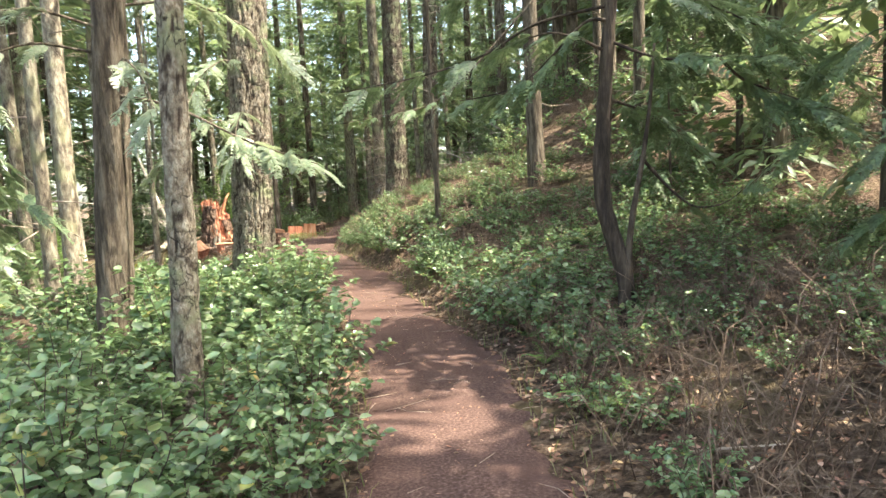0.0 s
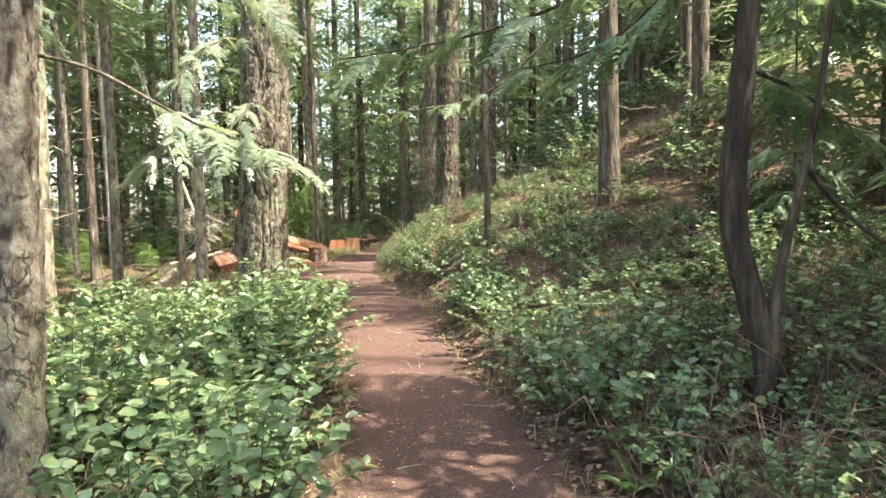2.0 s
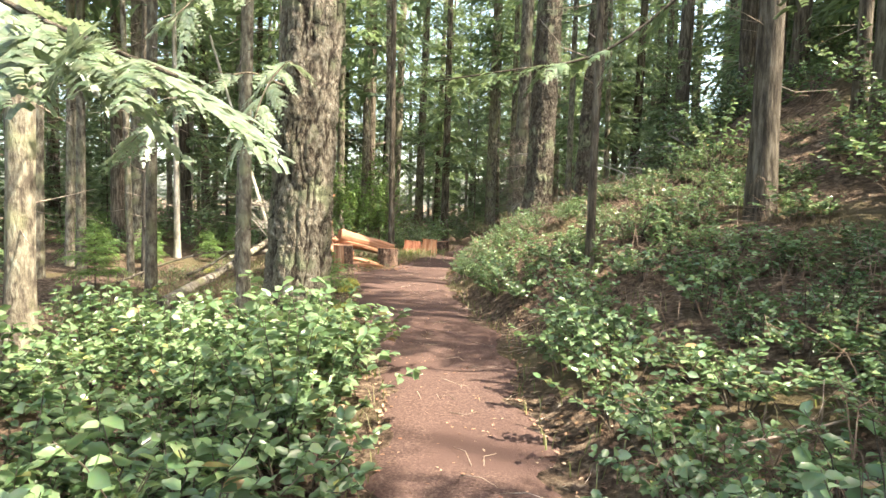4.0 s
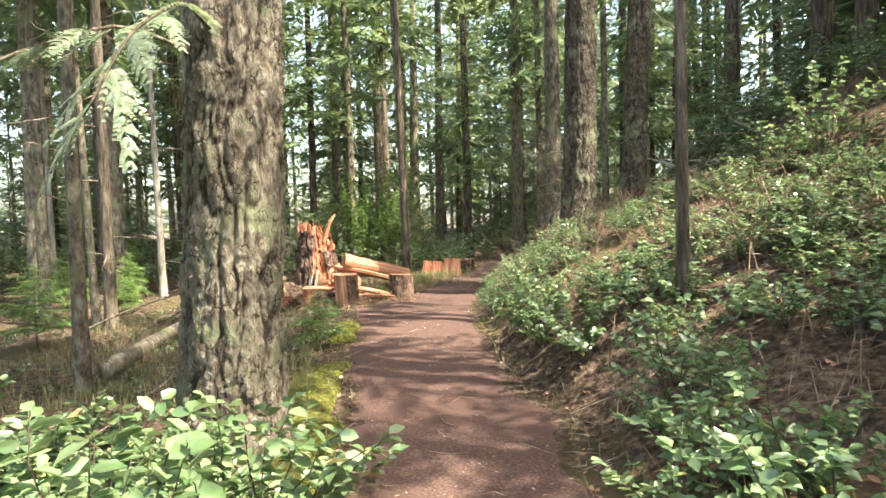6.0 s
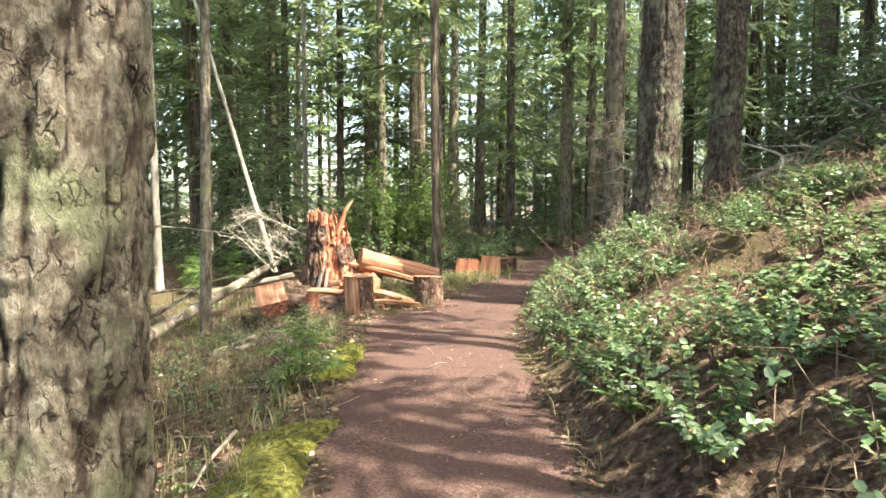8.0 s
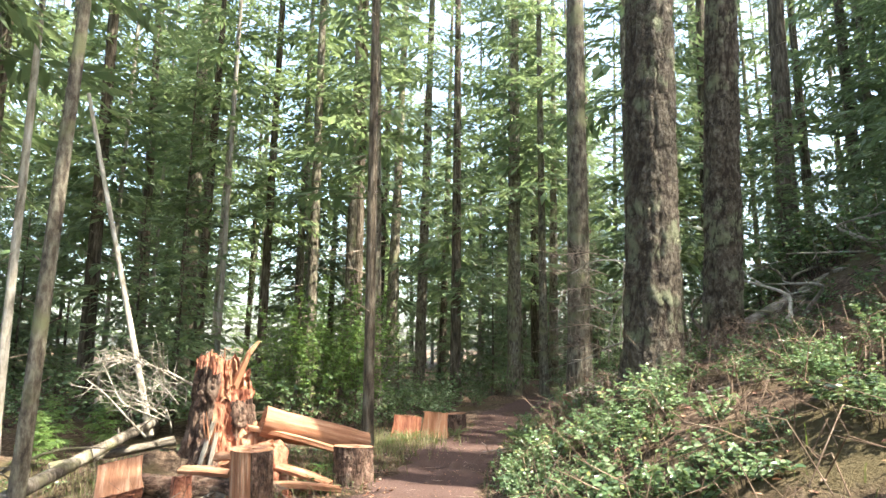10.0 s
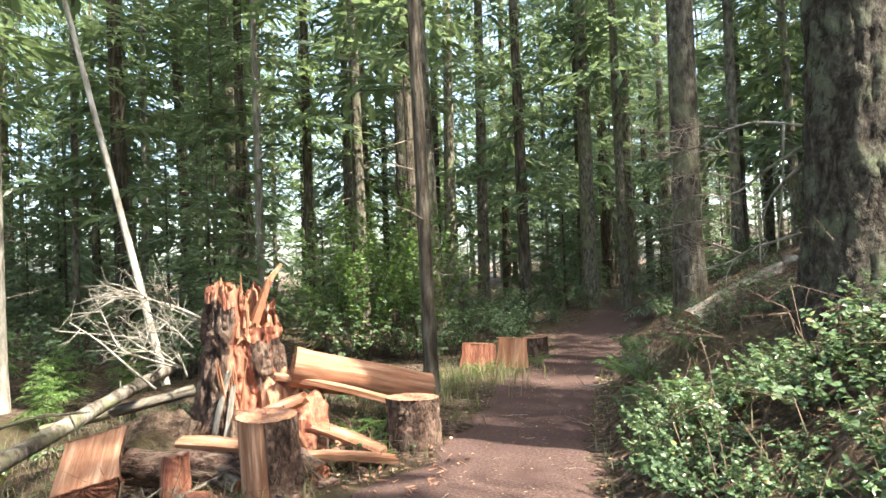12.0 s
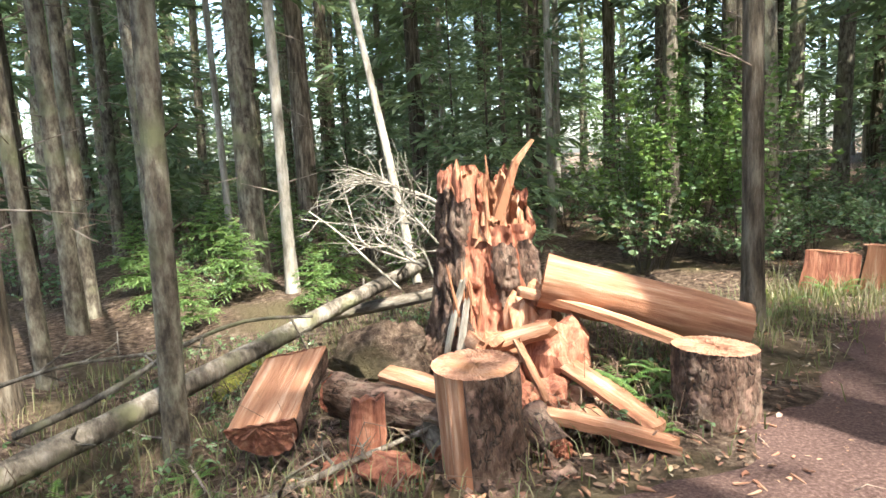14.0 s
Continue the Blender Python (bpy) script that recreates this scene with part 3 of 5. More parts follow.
# the rest of the wood, out to where trunks close the view
placed = [(-3.0, 9.9), (-6.5, 18), (-7.15, 15.66)]
far_rng = np.random.default_rng(11)
FAR = [trunk_mesh("trunk", 900 + k, d, 26, m, (0, 0), 9, 10) for k, (d, m) in enumerate([(0.28, M_BARK), (0.4, M_DARK), (0.5, M_BARK), (0.2, M_BARK), (0.34, M_DARK), (0.26, M_BARK), (0.16, M_PALE)])]
made = 0
for _ in range(9000):
    if made >= 275:
        break
    if made < 180:
        a, dist = far_rng.uniform(0, 2 * np.pi), 9 + 55 * far_rng.random() ** 0.8
        x, y = -3 + math.cos(a) * dist, 12 + math.sin(a) * dist * 1.1
    elif made < 205:
        x, y = far_rng.uniform(4.5, 24), far_rng.uniform(17, 50)
    elif made < 240:
        x, y = far_rng.uniform(-40, -12), far_rng.uniform(12, 50)
    else:
        x, y = far_rng.uniform(-16, 9), far_rng.uniform(46, 72)
    if left_edge(y) - 1.6 < x < right_edge(y) + 1.6 or (-12 < x < 4 and -2 < y < 30) or (y < 3 and far_rng.random() < 0.45):
        continue
    along_sun, off_sun = (x + 0.5) * 0.985 - (y - 15.5) * 0.17, abs((x + 0.5) * 0.17 + (y - 15.5) * 0.985)
    if 2 < along_sun < 15 and off_sun < 2.8:      # the gap in the canopy that lights the bank
        continue
    if any((x - p) ** 2 + (y - q) ** 2 < 2.2 for p, q in placed):
        continue
    placed.append((x, y))
    made += 1
    ob = thing("conifer_tree", pose(x, y, ground_at(x, y), far_rng.normal(0, 1.2), far_rng.normal(0, 1.2), far_rng.uniform(0, 360)), "tall straight conifer deep in the wood", "tree", "trees of the forest")
    part("trunk", FAR[int(far_rng.integers(0, 7))], ob)
    c = part("crown", FULL[int(far_rng.integers(0, 4))] if (y > 34 and x < 3) or x < -24 else (OPEN if math.hypot(x + 3, y - 12) > 22 else CROWNS)[int(far_rng.integers(0, 6))], ob)
    c.matrix_basis = pose(0, 0, far_rng.uniform(-1.5, 1.5)) @ Matrix.Diagonal((1.1, 1.1, 1, 1))
    part("dead_wood", SNAGS[made % 3], ob, kind="stuff")


# ---- undergrowth ----
def leaves(g, p, d, n, length, width):
    """Oval leaves, folded along the midrib: base points p, directions d, up-sides n."""
    d = unit(d)
    s = unit(np.cross(d, n))
    n = np.cross(s, d)
    L, Wd = length[:, None], width[:, None]
    v = np.stack([p, p + d * L * 0.3 - s * Wd * 0.46 + n * Wd * 0.12, p + d * L * 0.7 - s * Wd * 0.4 + n * Wd * 0.07,
                  p + d * L - n * L * 0.12, p + d * L * 0.7 + s * Wd * 0.4 + n * Wd * 0.07, p + d * L * 0.3 + s * Wd * 0.46 + n * Wd * 0.12], 1)
    i = (np.arange(len(p)) * 6)[:, None]
    f = np.concatenate([i + np.array(t) for t in ((0, 2, 1), (0, 3, 2), (0, 4, 3), (0, 5, 4))])
    g.add(v.reshape(-1, 3), f)


def bush_meshes(seed, height, spread, stems, per_stem, leaf, material, upright=0.5):
    r = np.random.default_rng(seed)
    wood, leaf_geo = Geo(), Geo()
    P, D, N = [], [], []
    for k in range(stems):
        a = k * 2.399 + r.uniform(-0.4, 0.4)
        reach = spread * math.sqrt((k + 0.5) / stems) * r.uniform(0.8, 1.1)
        top = height * r.uniform(0.6, 1.1) * (1 - 0.35 * (reach / spread) ** 2)
        t = np.linspace(0, 1, 6)[:, None]
        out = np.array([math.cos(a), math.sin(a), 0])
        line = out * (0.08 + reach * t ** 1.3) + np.array([0, 0, 1]) * top * (t ** 0.8) + r.normal(0, 0.015, (6, 3)) * t
        add_tube(wood, line, np.linspace(0.006, 0.002, 6), sides=3, cap=False)
        q = r.uniform(0.25, 1.02, per_stem)
        pos = np.stack([np.interp(q, t[:, 0], line[:, c]) for c in range(3)], -1)
        b = r.uniform(0, 6.28, per_stem)
        dd = np.stack([np.cos(b), np.sin(b), r.uniform(-0.35, 0.6, per_stem)], -1) + out * 0.5
        P.append(pos)
        D.append(dd)
        N.append(np.array([0, 0, 1.0]) * (0.6 + upright) + out * 0.35 + r.normal(0, 0.45, (per_stem, 3)))
    P, D, N = np.concatenate(P), np.concatenate(D), np.concatenate(N)
    sz = leaf * r.uniform(0.6, 1.25, len(P))
    leaves(leaf_geo, P, D, N, sz, sz * r.uniform(0.55, 0.75, len(P)))
    return wood.mesh("stems", M_DARK), leaf_geo.mesh("leaves", material)


SALAL = [bush_meshes(40 + k, h, s, 17, n, lf, M_SALAL) for k, (h, s, n, lf) in enumerate(
    [(0.75, 0.5, 30, 0.074), (0.6, 0.5, 28, 0.07), (0.9, 0.48, 31, 0.076), (0.5, 0.48, 27, 0.066), (0.65, 0.55, 30, 0.064)])]
bush_rng = np.random.default_rng(5)


def plant(x, y, meshes, scale, name, label, category, group, sink=0.02, stretch=1.0):
    ob = thing(name, pose(x, y, ground_at(x, y) - sink, bush_rng.normal(0, 5), bush_rng.normal(0, 5), bush_rng.uniform(0, 360)) @ Matrix.Diagonal((scale, scale, scale * stretch, 1)), label, category, group)
    part("woody_growth", meshes[0], ob, kind="stuff")
    part("foliage", meshes[1], ob, kind="stuff")
    return ob


def salal(x, y, scale=1.0, stretch=1.0):
    return plant(x, y, SALAL[int(bush_rng.integers(0, 5))], scale, "salal_bush", "leafy green salal bush with glossy oval leaves", "bush", "salal bushes along the path", stretch=stretch)


def joined(name, places, meshes, label, category):
    """Plants too far off to be told apart, as one mass."""
    for k in (0, 1):
        V, F, n = [], [], 0
        for i, (x, y, s, st) in enumerate(places):
            me = meshes[i % len(meshes)][k]
            co = np.empty(len(me.vertices) * 3)
            me.vertices.foreach_get("co", co)
            tri = np.array([p.vertices[:] for p in me.polygons])
            a = i * 2.4
            co = co.reshape(-1, 3) * (s, s, s * st) @ np.array([[math.cos(a), math.sin(a), 0], [-math.sin(a), math.cos(a), 0], [0, 0, 1]]) + (x, y, ground_at(x, y) - 0.02)
            V.append(co)
            F.append(tri + n)
            n += len(co)
        me = mesh_of(name, np.concatenate(V), [np.concatenate(F)], M_SALAL if k else M_DARK)
        tagged(part(name, me), label if k else "woody stems of bushes high on the bank", category, kind="stuff")


high_up = []
spots = []


def scatter(count, pick, gap, r=bush_rng):
    got = 0
    for _ in range(count * 30):
        if got >= count:
            break
        x, y = pick()
        if any((x - a) ** 2 + (y - b) ** 2 < gap * gap for a, b in spots[-400:]):
            continue
        spots.append((x, y))
        got += 1
        yield x, y


U = bush_rng.uniform


def left_bank():
    y = U(1.0, 9.0)
    return left_edge(y) - 0.32 - 2.6 * U() ** 1.3, y


def right_bank():
    y = U(5.0, 22.0)
    return right_edge(y) + 0.3 + 4.4 * U() ** 1.25, y


for x, y in scatter(88, left_bank, 0.3):
    if not (-3.6 < x < -2.3 and 8.9 < y < 10.6):
        salal(x, y, U(0.8, 1.2) * (1.0 if y > 3 else 0.9))
for x, y in scatter(320, right_bank, 0.27):
    up = x - right_edge(y)
    thin = float(value_noise(np.array(x * 1.1 + 20), np.array(y * 0.9), 88))
    if (-1.2 < x < -0.35 and 9.6 < y < 11.6) or (up > 0.9 and thin > 0.7):
        continue
    if y > 17.2 and up < 1.5 and thin > 0.48:
        continue
    if up > 1.9:
        high_up.append((x, y, U(0.5, 0.8) * (1 if y < 13.5 else 0.75), U(0.6, 0.95)))
    else:
        salal(x, y, U(0.6, 1.05) * (1 if up < 1.2 else 0.75) * (1 if y < 13.5 else 0.62), 1 if up < 0.8 else U(0.65, 0.95))
joined("bank_bushes", high_up, SALAL, "low green salal bushes covering the upper bank", "bush")
for x, y in scatter(42, lambda: (lambda v: (right_edge(v) + 0.22 + 1.3 * U(), v))(U(14, 17.5)), 0.25):
    salal(x, y, U(0.4, 0.62))
for x, y in [(-3.9, 9.0), (-2.5, 8.75), (-3.3, 9.2), (-4.3, 9.8)]:
    salal(x, y, 0.8)
for x, y, k in [(-2.15, 7.75, 1.1), (-2.5, 8.2, 1.15), (-2.95, 8.6, 1.2), (-2.85, 8.05, 1.1), (-3.4, 8.55, 1.2), (-3.7, 8.95, 1.2), (-3.2, 8.2, 1.1), (-1.9, 7.4, 1.0), (-4.0, 8.6, 1.1)]:
    salal(x, y, k)
for x, y in scatter(24, lambda: (U(0.85, 3.2), U(1.0, 5.2)), 0.25):
    salal(x, y, U(0.35, 0.65))


# ---- the broken stump and the cut wood round it ----
def jag(r, n, sharp):
    return np.abs(r.normal(0, 1, n)) ** sharp


def log_mesh(name, p, q, r0, r1, material, sides=28, rings=14, rough=0.06, seed=0, flat=None, uneven_end=0.0):
    """A log from p to q in its own frame (z along it). flat: the cross-section is cut off below this share of the radius."""
    r = np.random.default_rng(seed)
    L = (Vector(q) - Vector(p)).length
    t = np.linspace(0, 1, rings)
    ang = np.linspace(0, 2 * np.pi, sides, endpoint=False)
    A, T = np.meshgrid(ang, t)
    R = (r0 + (r1 - r0) * T) * (1 + rough * (value_noise(A / (2 * np.pi) * 7, T * L * 3 + seed, seed % 50, 7) - 0.5) * 2 + rough * 0.6 * (value_noise(A / (2 * np.pi) * 23, T * L * 5, 3 + seed % 40, 23) - 0.5))
    X, Y, Z = R * np.cos(A), R * np.sin(A), T * L
    if flat is not None:
        lim = flat * (r0 + (r1 - r0) * T) + 0.02 * (value_noise(X * 20 + 9, T * L * 2.5, 7) - 0.5)
        Y = np.maximum(Y, lim)
    if uneven_end:
        Z = Z + uneven_end * (value_noise(X * 14 + 50, Y * 14 + 50, 9) - 0.5) * (T > 0.97)
    v = np.stack([X, Y, Z], -1).reshape(-1, 3)
    i, j = np.meshgrid(np.arange(rings - 1), np.arange(sides), indexing="ij")
    k = (j + 1) % sides
    f = np.stack([i * sides + j, i * sides + k, (i + 1) * sides + k, (i + 1) * sides + j], -1).reshape(-1, 4)
    return mesh_of(name, v, f, material)


def disc_mesh(name, radius, z, material, sides=28, rings=5, seed=0, flat=None, flip=False, bump=0.006):
    r = np.random.default_rng(seed)
    ang = np.linspace(0, 2 * np.pi, sides, endpoint=False)
    v = [np.array([[0, max(0, (flat or -1) * radius) if flat and flat > 0 else 0, z]])]
    for k in range(1, rings + 1):
        q = radius * k / rings
        y = q * np.sin(ang)
        if flat is not None:
            y = np.maximum(y, flat * radius)
        v.append(np.stack([q * np.cos(ang), y, z + r.normal(0, bump, sides)], -1))
    v = np.concatenate(v)
    s = np.arange(sides)
    tri = np.stack([0 * s, 1 + s, 1 + (s + 1) % sides], -1)
    quad = np.concatenate([np.stack([1 + k * sides + s, 1 + (k + 1) * sides + s, 1 + (k + 1) * sides + (s + 1) % sides, 1 + k * sides + (s + 1) % sides], -1) for k in range(rings - 1)])
    if flip:
        tri, quad = tri[:, ::-1], quad[:, ::-1]
    return mesh_of(name, v, [tri, quad], material, smooth=False)


def along(p, q, roll=0, face=None):
    """The pose whose z axis runs from p to q; with face, its -y axis looks that way."""
    d = (Vector(q) - Vector(p)).normalized()
    if face is None:
        return Matrix.Translation(p) @ d.to_track_quat("Z", "Y").to_matrix().to_4x4() @ pose(0, 0, 0, 0, 0, roll)
    y = -(Vector(face) - d * Vector(face).dot(d)).normalized()
    x = y.cross(d)
    return Matrix.Translation(p) @ Matrix((x, y, d)).transposed().to_4x4()


def cut_log(name, p, q, r0, r1, label, category, bark=M_LOG, end=M_END, roll=0, seed=0, rough=0.06, rings=14, sides=28, flat=None, group="", face=None, inside=None):
    ob = thing(name, along(p, q, roll, face), label, category, group)
    L = (Vector(q) - Vector(p)).length
    me = log_mesh("bark", p, q, r0, r1, bark, sides, rings, rough, seed, flat)
    if flat is None:
        part("bark", me, ob)
    else:
        me.materials.append(inside or M_WOOD)
        co = np.array([v.co[:] for v in me.vertices])
        cut = co[:, 1] < flat * min(r0, r1) + 0.022
        for poly in me.polygons:
            poly.material_index = int(all(cut[k] for k in poly.vertices))
        part("split_wood", me, ob)
    part("cut_end", disc_mesh("cut_end", r1 * 1.0, L, end, sides, seed=seed, flat=flat), ob, "pale sawn end")
    part("cut_end", disc_mesh("cut_end", r0 * 1.0, 0, end, sides, seed=seed + 1, flat=flat, flip=True), ob, "pale sawn end")
    return ob


def splinter(g, r, base, d, length, width, thick):
    """A torn sliver of wood: a wedge that narrows to a point."""
    d = unit(np.asarray(d, float))
    s = unit(np.cross(d, [0.3, 0.2, 1.0] if abs(d[2]) < 0.9 else [1.0, 0.3, 0]))
    n = np.cross(d, s)
    tip = base + d * length + s * r.normal(0, width * 0.3)
    m = base + d * length * r.uniform(0.45, 0.75) + n * r.normal(0, thick * 0.3)
    v = []
    for c, k in ((base, 1.0), (m, r.uniform(0.6, 0.9)), (tip, r.uniform(0.05, 0.35))):
        v += [c + s * width * k / 2 + n * thick * k / 2, c - s * width * k / 2 + n * thick * k / 2, c - s * width * k / 2 - n * thick * k / 2, c + s * width * k / 2 - n * thick * k / 2]
    f = [[4 * a + b, 4 * a + (b + 1) % 4, 4 * a + 4 + (b + 1) % 4, 4 * a + 4 + b] for a in (0, 1) for b in range(4)] + [[3, 2, 1, 0], [8, 9, 10, 11]]
    g.add(np.array(v), f)


def broken_stump(x, y):
    r = np.random.default_rng(77)
    z0 = ground_at(x, y)
    ob = thing("tree_stump", pose(x, y, z0), "tall splintered conifer stump with torn red wood and bark", "stump")
    H = 1.25
    to_cam = math.atan2(14.3 - y, -3.1 - x)
    sides, rings = 200, 110
    ang = np.linspace(0, 2 * np.pi, sides, endpoint=False)
    t = np.linspace(0, 1, rings)
    A, T = np.meshgrid(ang, t)
    rel = np.angle(np.exp(1j * (A - to_cam)))           # 0 faces the path
    spike = value_noise(A / (2 * np.pi) * 15, A * 0 + 2, 61, 15)
    fine = value_noise(A / (2 * np.pi) * 60, A * 0 + 4, 62, 60)
    tall = 1.0 - 0.34 * smooth(-0.25, 0.2, rel) * smooth(1.9, 1.3, rel)     # high on one side, a lower ledge on the other
    top = H * (tall - 0.12 + 0.2 * smooth(0.2, 0.8, spike) + 0.07 * fine)
    Z = -0.25 + T * (top + 0.25)
    flare = 0.12 * np.exp(-np.maximum(Z, 0) / 0.22) * (0.7 + 0.6 * value_noise(A / (2 * np.pi) * 6, A * 0, 63, 6))
    R = 0.43 - 0.1 * np.clip(Z / H, 0, 1.2) + flare
    n = smooth(0, 0.3, np.abs(value_noise(A / (2 * np.pi) * 24 + value_noise(A / (2 * np.pi) * 12, Z * 5, 66, 12), Z * 3.2, 64, 24) - 0.5))
    b = smooth(0, 0.3, np.abs(value_noise(A / (2 * np.pi) * 60, Z * 13, 65, 60) - 0.5))
    R = R + 0.045 * (n - 0.6) + 0.02 * (b - 0.6)
    bare = np.maximum(smooth(0.36, 0.22, np.abs(rel + 0.08 - 0.1 * np.sin(Z * 7))) * smooth(0.0, 0.3, Z), smooth(0.13, 0.06, np.abs(rel - 0.72)) * smooth(0.25, 0.5, Z))
    R = R - 0.085 * bare
    v = np.stack([R * np.cos(A), R * np.sin(A), Z], -1).reshape(-1, 3)
    i, j = np.meshgrid(np.arange(rings - 1), np.arange(sides), indexing="ij")
    k = (j + 1) % sides
    q = np.stack([i * sides + j, i * sides + k, (i + 1) * sides + k, (i + 1) * sides + j], -1).reshape(-1, 4)
    is_bare = (bare.reshape(-1)[q].mean(1) > 0.5) | ((T.reshape(-1)[q].mean(1) > 0.9))
    part("bark", mesh_of("bark", v, q[~is_bare], M_STUMPBARK), ob, "dark reddish bark")
    part("bare_wood", mesh_of("bare_wood", v, q[is_bare], M_RED), ob, "torn red-brown heartwood")
    inner = np.stack([(R - 0.07) * np.cos(A), (R - 0.07) * np.sin(A), np.minimum(Z, top * 0.97)], -1).reshape(-1, 3)
    part("heartwood", mesh_of("heartwood", inner, q[:, ::-1], M_WOOD), ob, "fresh orange inner wood")
    fill = disc_mesh("broken_top", 0.3, H * 0.72, M_WOOD, 40, 8, 5, bump=0.07)
    part("broken_top", fill, ob, "torn orange wood")
    rest = Geo()
    for n in range(90):
        a, q2 = r.uniform(0, 6.28), r.uniform(0.12, 0.33)
        h = H * r.uniform(0.8, 1.02) if math.sin(a - to_cam) < 0.1 else H * r.uniform(0.6, 0.72)
        g = Geo() if n < 24 else rest
        big = 1.5 if n < 24 else 0.8
        splinter(g, r, np.array([q2 * math.cos(a), q2 * math.sin(a), h - 0.14]), [r.normal(0, 0.18), r.normal(0, 0.18), 1], r.uniform(0.16, 0.34) * (1.1 if n < 24 else 0.9), r.uniform(0.03, 0.07) * big, r.uniform(0.012, 0.03))
        if n < 24:
            part("splinter", g.mesh("splinter", M_WOOD if n % 3 else M_RED, False), ob)
    part("torn_fibre", rest.mesh("torn_fibre", M_WOOD, False), ob, "bright orange torn fibres", "stuff")
    g = Geo()
    a = to_cam + 0.45
    splinter(g, r, np.array([0.22 * math.cos(a), 0.22 * math.sin(a), H * 0.8]), [0.32, 0.26, 0.8], 0.62, 0.09, 0.07)
    part("long_splinter", g.mesh("long_splinter", M_WOOD, False), ob, "long pale splinter")
    g = Geo()
    for k in range(9):
        a = to_cam + r.uniform(-0.6, -0.2)
        q2 = r.uniform(0.36, 0.5)
        splinter(g, r, np.array([q2 * math.cos(a), q2 * math.sin(a), r.uniform(0.0, 0.5)]), [0.1 * math.cos(a) + r.normal(0, 0.06), 0.1 * math.sin(a) + r.normal(0, 0.06), 1], r.uniform(0.2, 0.6), r.uniform(0.012, 0.04), 0.015)
    part("torn_bast", g.mesh("torn_bast", M_WOOD, False), ob, "pale torn slivers", "stuff")
    return ob


broken_stump(-6.42, 17.85)


def log_round(x, y, radius, height, label, seed, tilt=(0, 0), split=None):
    """A sawn round standing on end: furrowed bark, and where split gives two bearings the bark is off and the wood shows."""
    z = ground_at(x, y)
    ob = thing("log_round", pose(x, y, z - 0.03, tilt[0], tilt[1], 0), label, "log", "cut rounds beside the stump")
    sides, rings = 150, 60
    A, T = np.meshgrid(np.linspace(0, 2 * np.pi, sides, endpoint=False), np.linspace(0, 1, rings))
    u, Z = A / (2 * np.pi), T * height
    h = 0.6 * smooth(0, 0.28, np.abs(value_noise(u * 20 + value_noise(u * 10, Z * 6, 5 + seed, 10), Z * 6 + seed, 13 + seed, 20) - 0.5)) + 0.4 * smooth(0, 0.28, np.abs(value_noise(u * 50, Z * 22, 17 + seed, 50) - 0.5))
    grain = value_noise(u * 90, Z * 2.2, 19 + seed, 90) + 0.6 * value_noise(u * 37, Z * 1.2, 23, 37)
    deg = np.degrees(A) % 360
    wood = ((deg > split[0]) & (deg < split[1])) if split else np.zeros_like(deg, bool)
    R = radius * (1.03 - 0.03 * T + 0.04 * (value_noise(u * 5, Z * 1.5, 29 + seed, 5) - 0.5)) + np.where(wood, -0.014 + 0.02 * (grain - 0.8), 0.016 * (h - 0.6))
    top = height + 0.03 * np.cos(A + seed) * 0.5
    v = np.stack([R * np.cos(A), R * np.sin(A), T * top], -1).reshape(-1, 3)
    i, j = np.meshgrid(np.arange(rings - 1), np.arange(sides), indexing="ij")
    k = (j + 1) % sides
    f = np.stack([i * sides + j, i * sides + k, (i + 1) * sides + k, (i + 1) * sides + j], -1).reshape(-1, 4)
    bare = wood.reshape(-1)[f].mean(1) > 0.5
    part("bark", mesh_of("bark", v, f[~bare], M_STUMPBARK), ob, "rough furrowed bark")
    if split:
        part("bare_side", mesh_of("bare_side", v, f[bare], M_WOOD), ob, "orange split side")
    lid = disc_mesh("cut_top", radius * 1.0, height, M_END, sides, 14, seed, bump=0.0025)
    co = np.array([w.co[:] for w in lid.vertices])
    co[:, 2] += 0.015 * np.cos(np.arctan2(co[:, 1], co[:, 0]) + seed) * np.hypot(co[:, 0], co[:, 1]) / radius
    lid.vertices.foreach_set("co", co.ravel())
    part("cut_top", lid, ob, "sawn orange top")
    return ob


log_round(-5.12, 16.40, 0.205, 0.58, "upright sawn log round with orange split side", 3, (2, -2), (178, 298))
log_round(-4.58, 17.68, 0.225, 0.42, "short upright sawn log round with dark furrowed bark", 8)
cut_log("split_log", (-5.78, 17.72, 0.72), (-4.74, 18.5, 0.38), 0.18, 0.165, "long split log with smooth fresh orange faces", "log", M_WOOD, M_WOOD, 0, 4, 0.09, 40, 60)
cut_log("split_log", (-6.09, 15.73, 0.27), (-6.47, 16.19, 0.47), 0.205, 0.195, "short split bolt of pale orange wood with bark below", "log", M_STUMPBARK, M_RED, 0, 6, 0.1, 24, 60, flat=-0.05, face=(0.35, -0.75, 0.75))


def long_log(pts, r0, r1, label, material, seed):
    line = curve_points(pts, 60)
    ob = thing("fallen_log", pose(0, 0, 0), label, "log")
    g = Geo()
    add_tube(g, line, np.linspace(r0, r1, 60), sides=20, wobble=0.07, r=np.random.default_rng(seed))
    part("bark", g.mesh("bark", material), ob)
    g = Geo()
    rr = np.random.default_rng(seed)
    for _ in range(9):
        i = int(rr.integers(3, 56))
        d = unit(rr.normal(0, 1, 3) + [0, 0, 0.8])
        add_tube(g, [line[i], line[i] + d * r0 * 1.2, line[i] + d * r0 * rr.uniform(1.6, 3.2)], [0.014, 0.01, 0.004], sides=5)
    part("branch_stubs", g.mesh("branch_stubs", material), ob, kind="stuff")


